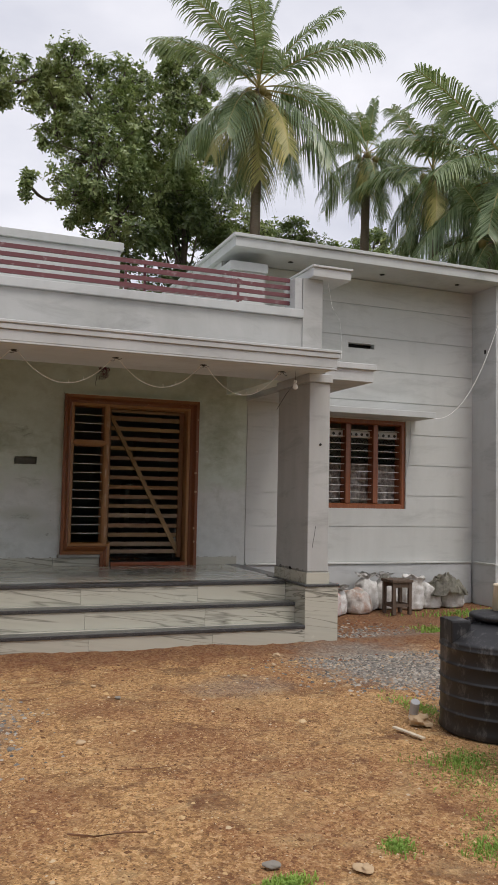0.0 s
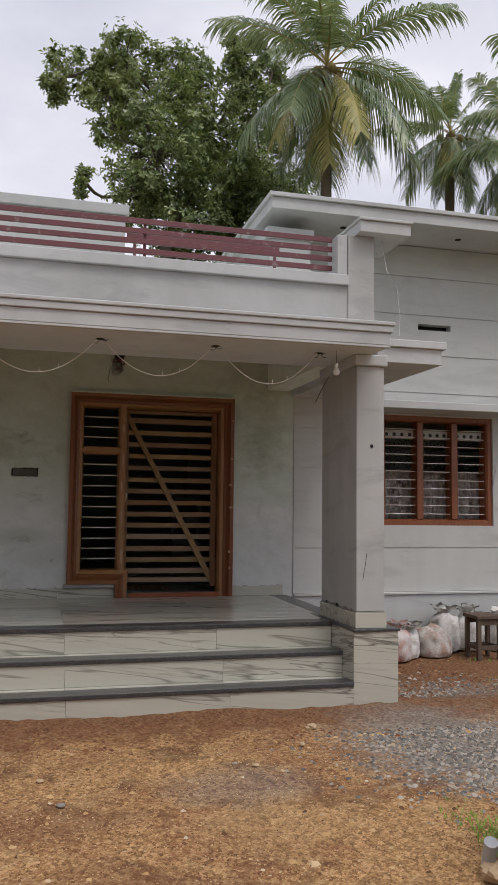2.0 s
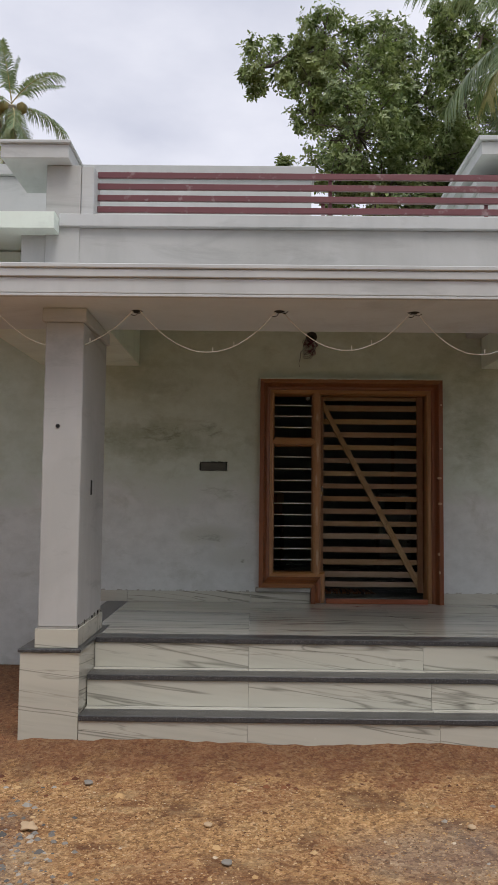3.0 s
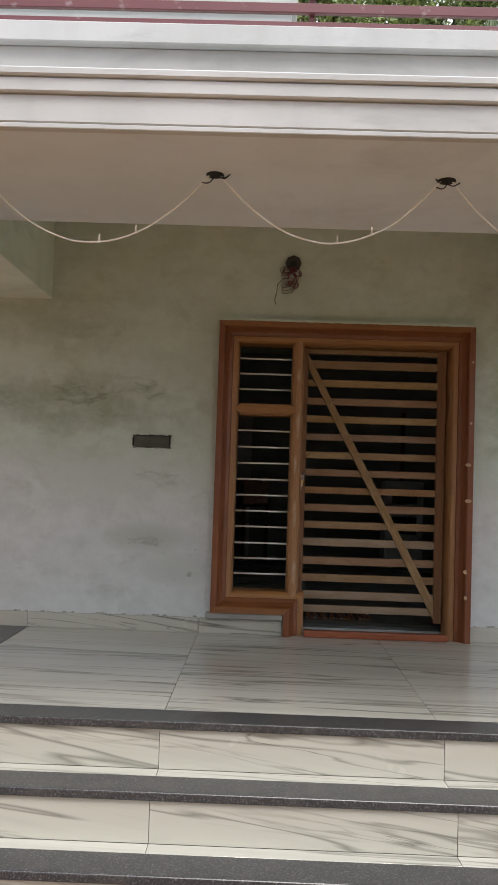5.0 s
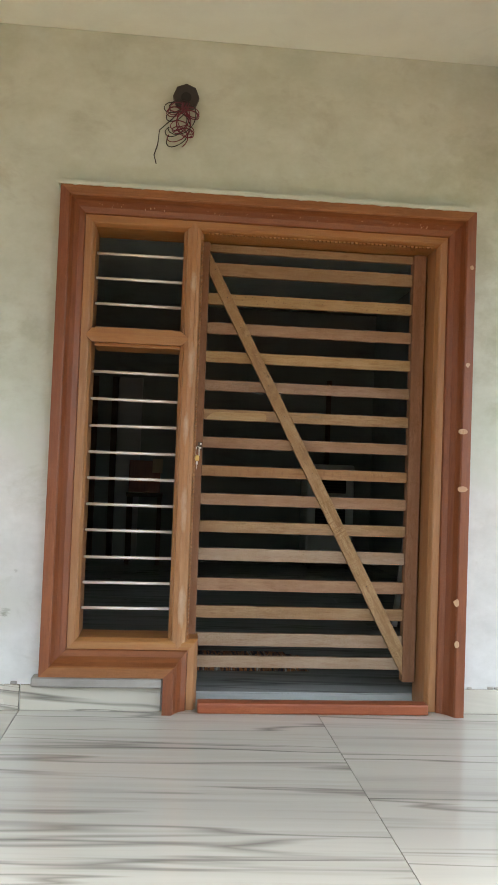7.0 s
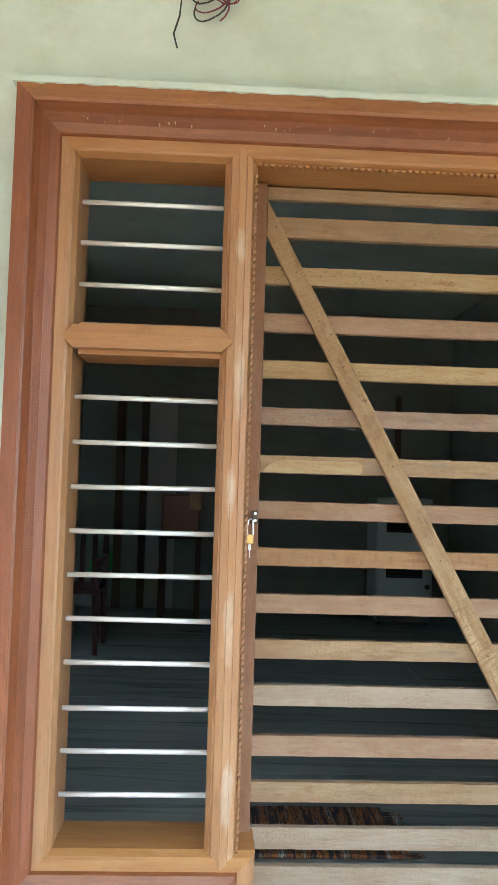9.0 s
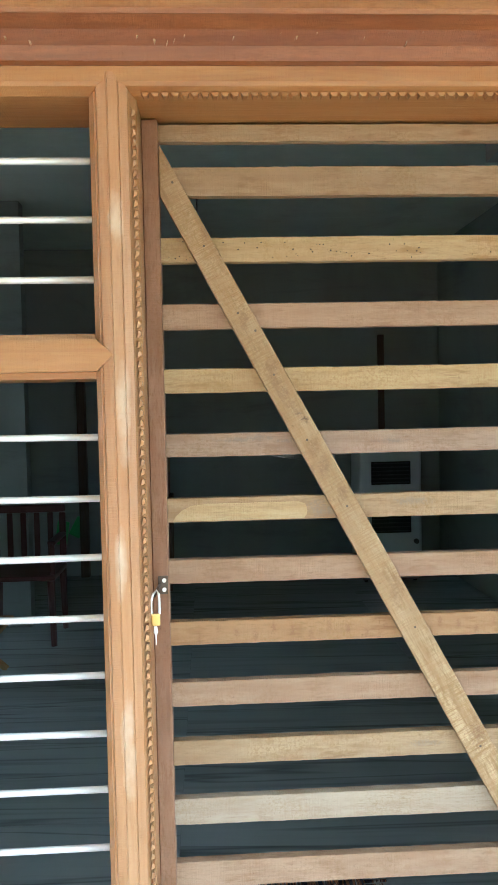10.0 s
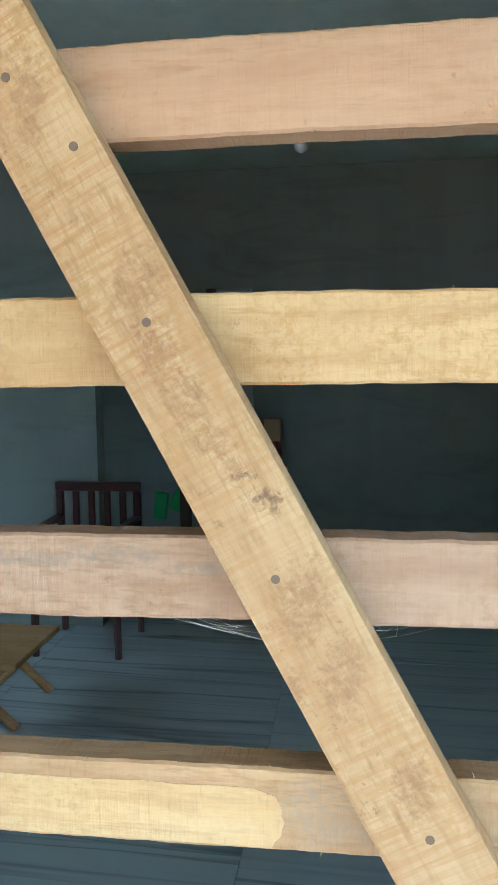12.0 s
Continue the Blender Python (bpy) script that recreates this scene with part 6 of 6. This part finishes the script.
# ---- trees ----
def frond_mesh(name, length, rise, seed, material, stiff=0.5):
    """A palm leaf that leaves the crown along x at the angle rise (degrees) and bends to the ground under its weight."""
    r = random.Random(seed)
    verts, faces, slots, spine = [], [], [], []
    n = 46
    a, p, side_bend = radians(rise), Vector((0, 0, 0)), r.uniform(-0.25, 0.25)
    for i in range(n + 1):
        spine.append((p.copy(), a))
        a -= (1.45 - 0.75 * stiff) / n * (0.7 + 0.6 * i / n) * max(0.15, math.cos(a))
        p = p + Vector((math.cos(a), side_bend * i / n * 0.5, math.sin(a))) * (length / n)
    for i in range(n):
        w = 0.045 * (1 - i / n) + 0.007
        b = len(verts)
        for q, ww in ((spine[i][0], w), (spine[i + 1][0], w * 0.96)):
            verts += [(q.x, q.y - ww, q.z), (q.x, q.y + ww, q.z), (q.x, q.y, q.z - ww)]
        faces += [(b, b + 1, b + 4, b + 3), (b + 1, b + 2, b + 5, b + 4), (b + 2, b, b + 3, b + 5)]
        slots += [1, 1, 1]
    roll = r.uniform(-0.5, 0.5)
    down = Vector((0, 0, -1))
    for i in range(9, n):
        q, ang = spine[i]
        q2 = spine[i + 1][0]
        fwd = Vector((math.cos(ang), 0, math.sin(ang)))
        lift = Vector((-math.sin(ang), 0, math.cos(ang)))
        f = i / n
        ll = length * 0.26 * (math.sin(math.pi * (0.14 + 0.72 * f)) ** 0.75 + 0.05)
        for half in (0.0, 0.5):
            base = q.lerp(q2, half)
            for side in (-1, 1):
                if r.random() < 0.05:
                    continue
                l = ll * r.uniform(0.7, 1.12)
                out = Vector((0, side, 0)) * math.cos(roll) + lift * side * math.sin(roll)
                d = (fwd * (0.36 + 0.5 * f) + out * 0.85 + lift * 0.25 * stiff + Vector((r.uniform(-0.07, 0.07), 0, r.uniform(-0.07, 0.07)))).normalized()
                sagging = (0.62 + 0.75 * (1 - stiff)) * r.uniform(0.7, 1.15)
                w = 0.023 * length / 4.5
                mid = base + d * l * 0.5 + down * l * 0.16 * sagging
                far = base + d * l * 0.76 + down * l * 0.5 * sagging
                tip = base + d * l * 0.9 + down * l * 0.85 * sagging
                up = fwd * w
                b = len(verts)
                verts += [tuple(base + up), tuple(base - up), tuple(mid + up * 1.3), tuple(mid - up * 1.3), tuple(far + up * 0.8), tuple(far - up * 0.8), tuple(tip)]
                faces += [(b, b + 1, b + 3, b + 2), (b + 2, b + 3, b + 5, b + 4), (b + 4, b + 5, b + 6)]
                slots += [0, 0, 0]
    me = bpy.data.meshes.new(name)
    me.from_pydata(verts, [], faces)
    me.materials.append(material)
    me.materials.append(M_STALK)
    me.polygons.foreach_set("material_index", slots)
    return me


FRONDS = {}
for lvl, (rise, stiff, green) in enumerate(((78, 0.95, True), (56, 0.85, True), (34, 0.7, True), (10, 0.5, True), (-18, 0.3, True), (-48, 0.15, True), (-30, 0.2, False), (-62, 0.1, False))):
    FRONDS[lvl] = [frond_mesh("frond", 4.5 if rise > -20 else 4.0, rise, 60 + 7 * lvl + k, M_FROND if green else M_FROND_Y, stiff) for k in range(2)]
COCONUT = bpy.data.meshes.new("coconut")
bm = bmesh.new()
bmesh.ops.create_icosphere(bm, subdivisions=1, radius=0.13, matrix=Matrix.Diagonal((1, 1, 1.25, 1)))
for f in bm.faces:
    f.smooth = True
bm.to_mesh(COCONUT)
bm.free()
COCONUT.materials.append(M_COCO)


def child(name, me, ob, m):
    k = new(name, me)
    k.parent = ob
    k.matrix_parent_inverse = ob.matrix_basis.inverted()
    k.matrix_basis = m


def palm(x, y, z, seed, size=1.0, n=26, lean=(0.0, 0.0), yellow=2, label="tall coconut palm with a shaggy crown of drooping fronds", nuts=5):
    r = random.Random(seed)
    ob = thing("coconut_palm", label, "palm tree", group="palms behind the house", at=(x - lean[0], y - lean[1], 0))
    bm = bmesh.new()
    k = 12
    for i in range(k):
        f0, f1 = i / k, (i + 1) / k
        q0 = (x - lean[0] * (1 - f0) ** 1.5, y - lean[1] * (1 - f0) ** 1.5, z * f0)
        q1 = (x - lean[0] * (1 - f1) ** 1.5, y - lean[1] * (1 - f1) ** 1.5, z * f1)
        cyl(bm, q0, q1, 0.19 - 0.06 * f0, 0.185 - 0.06 * f1, 12, caps=False)
    part("trunk", bm, M_TRUNK, ob, smooth=True)
    for i in range(n):
        f = (i + 0.5) / n
        az = i * 2.39996 + r.uniform(-0.25, 0.25)
        lvl = min(5, int(f ** 0.85 * 6.2))
        s = size * r.uniform(0.88, 1.1) * (0.75 if f < 0.12 else 1.0)
        child("frond", FRONDS[lvl][r.randrange(2)], ob, Matrix.Translation((x, y, z + 0.2 - 0.35 * f)) @ Matrix.Rotation(az, 4, "Z") @ Matrix.Rotation(radians(r.uniform(-9, 9)), 4, "Y") @ Matrix.Scale(s, 4))
    for i in range(yellow):
        # the oldest fronds hang yellow towards the yard
        az = -math.pi / 2 + (i - 0.5 * (yellow - 1)) * 0.62 - 0.45
        child("frond", FRONDS[6 + i % 2][i % 2], ob, Matrix.Translation((x, y, z - 0.1)) @ Matrix.Rotation(az, 4, "Z") @ Matrix.Scale(size * r.uniform(1.0, 1.12), 4))
    for i in range(nuts):
        a = -1.5 + (i - nuts / 2) * 0.75
        child("coconut", COCONUT, ob, Matrix.Translation((x + 0.3 * math.cos(a), y + 0.3 * math.sin(a), z - 0.1 - 0.3 * (i % 2) + r.uniform(-0.05, 0.05))))
    return ob


palm(8.27, 20.6, 13.1, 1, 0.74, 28, (0.1, 0), 3, nuts=8)
palm(12.83, 22.4, 12.7, 2, 0.5, 24, (0.3, 0), 1)
palm(13.7, 19.9, 11.3, 3, 0.56, 22, (-0.5, 0), 1)
palm(15.1, 18.0, 10.75, 4, 0.88, 28, (1.2, 0), 1)
palm(14.1, 17.6, 8.6, 14, 0.5, 18, (0.8, 0), 0)
palm(17.6, 22.5, 11.4, 5, 0.56, 22, (0, 0), 0)
palm(-4.2, 20.0, 10.5, 7, 0.32, 16)
palm(15.9, 18.0, 4.5, 9, 0.6, 16, yellow=0, label="young coconut palm with low arching fronds", nuts=0)
palm(17.8, 19.0, 7.4, 10, 0.7, 20, (0, 0), 1)
palm(23.0, 25.0, 10.5, 11, 0.8, 20, (0, 0), 0)


def leaves(clumps, seed, size, squash=0.8, rosette=8):
    """Leaf-by-leaf foliage in rosettes at the twig ends: clumps are (x, y, z, radius, count)."""
    r = random.Random(seed)
    verts, faces = [], []
    for cx, cy, cz, cr, count in clumps:
        for _ in range(max(1, count // rosette)):
            d = Vector((r.gauss(0, 1), r.gauss(0, 1), r.gauss(0, 1))).normalized()
            k = cr * (0.35 + 0.75 * r.random() ** 0.6) * (1 + 0.5 * noise.noise(d * 2.4 + Vector((cx, cy, cz))))
            o = Vector((cx, cy, cz)) + Vector((d.x * k, d.y * k, d.z * k * squash))
            axis = (d + Vector((0, 0, 0.7)) + Vector((r.gauss(0, 0.3), r.gauss(0, 0.3), 0))).normalized()
            e = axis.orthogonal().normalized()
            h = axis.cross(e)
            a0 = r.uniform(0, 6.28)
            for m in range(rosette):
                a = a0 + m * 2.4
                u = (e * math.cos(a) + h * math.sin(a) + axis * r.uniform(-0.35, 0.8)).normalized()
                v = u.cross(axis).normalized()
                s = size * r.uniform(0.65, 1.25)
                q = o + u * s * 0.15 - axis * r.uniform(0, 1.2) * s
                w = axis * (0.12 * s)
                b = len(verts)
                verts += [tuple(q), tuple(q + u * s + v * s * 0.46 + w), tuple(q + u * s * 1.95 - w), tuple(q + u * s - v * s * 0.46 + w)]
                faces.append((b, b + 1, b + 2, b + 3))
    me = bpy.data.meshes.new("crown")
    me.from_pydata(verts, [], faces)
    return me


def broadleaf(x, y, h, spread, seed, n_clumps, per, size, material, label, low=0.35, shape=1.0):
    r = random.Random(seed)
    ob = thing("broadleaf_tree", label, "tree", group="trees behind the house", at=(x, y, 0))
    bm = bmesh.new()
    cyl(bm, (x, y, 0), (x + 0.1, y, h * 0.3), 0.26, 0.2, 12, False)
    cyl(bm, (x + 0.1, y, h * 0.3), (x + 0.25, y + 0.1, h * 0.6), 0.2, 0.13, 12, False)
    cyl(bm, (x + 0.25, y + 0.1, h * 0.6), (x + 0.1, y, h * 0.88), 0.13, 0.05, 10, False)
    part("trunk", bm, M_BARK, ob, smooth=True)
    clumps = []
    for i in range(n_clumps):
        f = low + (1 - low) * (i + r.random()) / n_clumps
        a = i * 2.4 + r.uniform(-0.4, 0.4)
        rad = spread * (1 - 0.75 * max(0, (f - 0.55) / 0.45) ** 1.6) * r.uniform(0.35, 1.0)
        cx, cy, cz = x + rad * math.cos(a) * shape, y + rad * math.sin(a), h * f * 0.95
        clumps.append((cx, cy, cz, r.uniform(0.7, 1.35) * spread / 3.6, per))
        bm = bmesh.new()
        p0, p1 = Vector((x + 0.15, y, cz * 0.8)), Vector((cx, cy, cz))
        mid = p0.lerp(p1, 0.55) + Vector((0, 0, -0.25))
        cyl(bm, p0, mid, 0.05, 0.03, 7, False)
        cyl(bm, mid, p1 + (p1 - p0).normalized() * 0.4, 0.03, 0.008, 7, False)
        part("limb", bm, M_BARK, ob, smooth=True)
    me = leaves(clumps, seed + 100, size)
    me.materials.append(material)
    crown = new("crown", me)
    crown.parent = ob
    crown.matrix_parent_inverse = ob.matrix_basis.inverted()
    return ob




def lobed_tree(x, y, fork, lobes, seed, size, material, label, per=120):
    """A tree whose crown is a few lobes, (x, y, z, radius, clumps), each on a limb of its own with twigs to its leaf clumps."""
    r = random.Random(seed)
    ob = thing("broadleaf_tree", label, "tree", group="trees behind the house", at=(x, y, 0))
    bm = bmesh.new()
    cyl(bm, (x, y, 0), (x + 0.08, y, fork * 0.5), 0.27, 0.21, 12, False)
    cyl(bm, (x + 0.08, y, fork * 0.5), (x, y, fork), 0.21, 0.16, 12, False)
    part("trunk", bm, M_BARK, ob, smooth=True)
    clumps, joints = [], [Vector((x, y, fork))]
    for cx, cy, cz, rad, n in lobes:
        c = Vector((cx, cy, cz))
        base = min(joints, key=lambda q: (q - c).length)
        joints.append(c)
        mid = base.lerp(c, 0.5) + Vector((r.uniform(-0.2, 0.2), r.uniform(-0.2, 0.2), -0.12 * (c - base).length))
        bm = bmesh.new()
        tube(bm, [base.lerp(mid, 0.02), base.lerp(mid, 0.5), mid, mid.lerp(c, 0.5) + Vector((0, 0, -0.05)), c], 0.045, 7)
        for _ in range(n):
            d = Vector((r.gauss(0, 1), r.gauss(0, 1), r.gauss(0, 1))).normalized()
            p = c + d * rad * (0.35 + 0.65 * r.random() ** 0.5)
            clumps.append((p.x, p.y, p.z, rad * r.uniform(0.22, 0.40) + 0.06, int(per * r.uniform(0.6, 1.3))))
            knee = c.lerp(p, 0.5) + Vector((r.uniform(-0.1, 0.1), r.uniform(-0.1, 0.1), r.uniform(-0.15, 0.05))) * rad
            tube(bm, [c, knee, p], 0.014, 5)
        part("limb", bm, M_BARK, ob, smooth=True)
    me = leaves(clumps, seed + 100, size, 0.85, 7)
    me.materials.append(material)
    child("crown", me, ob, ob.matrix_basis.copy() @ Matrix.Translation((-x, -y, 0)))
    return ob


lobed_tree(4.3, 22.0, 8.4, [(4.6, 22.0, 9.2, 1.1, 34), (3.9, 21.4, 10.6, 1.30, 50), (5.9, 22.0, 10.3, 1.0, 32), (4.1, 22.0, 12.2, 1.30, 46), (5.45, 22.2, 11.7, 1.0, 32), (3.3, 21.8, 9.5, 0.7, 16),
                             (4.75, 22.2, 13.35, 0.75, 18), (3.2, 22.0, 13.3, 0.80, 22), (2.75, 21.8, 12.2, 0.5, 6), (2.25, 22.2, 13.05, 0.60, 10), (1.55, 22.0, 12.6, 0.66, 11), (2.2, 21.9, 9.75, 0.38, 6), (2.45, 22.4, 12.6, 0.62, 14), (2.95, 22.1, 11.35, 0.6, 12)], 41, 0.072, M_LEAF, "tall broadleaf tree with a lobed glossy crown and a bare branch")
lobed_tree(7.9, 27.0, 10.0, [(7.5, 26.8, 12.0, 1.3, 36), (8.2, 27.0, 13.6, 1.2, 34), (8.05, 27.0, 15.4, 0.95, 28), (7.3, 27.2, 15.9, 0.7, 16), (7.55, 27.0, 16.9, 0.85, 22), (8.6, 27.0, 16.4, 0.6, 12), (9.0, 26.6, 11.6, 1.3, 36), (10.0, 26.6, 10.6, 1.2, 30)], 42, 0.08, M_LEAF, "slender broadleaf tree beyond the first")
lobed_tree(12.4, 28.0, 8.5, [(12.4, 28.0, 10.2, 1.2, 34), (11.2, 28.0, 10.6, 1.1, 30), (13.7, 28.2, 10.6, 1.2, 32), (12.6, 28.0, 11.6, 0.8, 18)], 43, 0.09, M_LEAF_D, "low dark broadleaf tree among the palms")
lobed_tree(16.4, 28.5, 8.5, [(16.4, 28.5, 10.4, 1.4, 38), (15.0, 28.5, 10.8, 1.1, 30), (18.0, 28.5, 10.8, 1.4, 36), (16.6, 28.4, 11.9, 0.8, 18)], 44, 0.09, M_LEAF, "low green broadleaf tree behind the palms")
broadleaf(6.6, 22.5, 11.2, 2.4, 2, 28, 800, 0.09, M_LEAF_D, "dense dark broadleaf tree behind the house", 0.35)
broadleaf(2.6, 25.5, 9.5, 2.2, 4, 18, 600, 0.1, M_LEAF_D, "low dark broadleaf tree behind the house", 0.4)
broadleaf(-1.2, 24.0, 8.6, 1.6, 5, 10, 450, 0.09, M_LEAF, "small light-green tree behind the roof", 0.6)
broadleaf(10.4, 25.0, 8.6, 2.2, 6, 14, 480, 0.1, M_LEAF_D, "dark broadleaf tree among the palms", 0.3)


def thicket(name, clumps, seed, size, material, label):
    me = leaves(clumps, seed, size, 0.9)
    me.name = name
    me.materials.append(material)
    return tagged(new(name, me), label, "undergrowth", kind="stuff")


r = random.Random(12)
thicket("undergrowth", [(r.uniform(11, 34), r.uniform(19, 32), r.uniform(0.4, 3.4), r.uniform(0.8, 1.7), 380) for _ in range(70)], 21, 0.2, M_LEAF_D, "tangled green undergrowth beyond the grass")
thicket("far_woods", [(r.uniform(-30, 14), r.uniform(40, 56), r.uniform(0.5, 6.5), r.uniform(1.4, 2.8), 300) for _ in range(120)], 22, 0.34, M_LEAF_D, "dark far woods behind the palms")
thicket("far_woods_east", [(r.uniform(14, 60), r.uniform(30, 48), r.uniform(0.5, 10.5), r.uniform(1.2, 2.4), 300) for _ in range(130)], 23, 0.3, M_LEAF_D, "dark far woods beyond the grass field")

# plain unseen walls and trees, added to block low sky light round the yard
for nm, d in (("yard_wall_west", (-6.2, -6.0, -9.0, 16.0, 0, 2.0)), ("yard_wall_south", (-6.2, 14.0, -9.2, -9.0, 0, 2.0))):
    solid(nm, boxes(d), M_WALL, "plain unseen wall added to block low sky light", "wall", kind="structure")
thicket("far_woods_west", [(r.uniform(-20, -12), r.uniform(-12, 30), r.uniform(0.5, 9.0), r.uniform(1.6, 2.6), 200) for _ in range(70)], 24, 0.4, M_LEAF_D, "dark unseen woods added in the west to block sky light")
thicket("far_woods_south", [(r.uniform(-16, 12), r.uniform(-24, -16), r.uniform(0.5, 9.0), r.uniform(1.6, 2.6), 200) for _ in range(60)], 25, 0.4, M_LEAF_D, "dark unseen woods added in the south to block sky light")
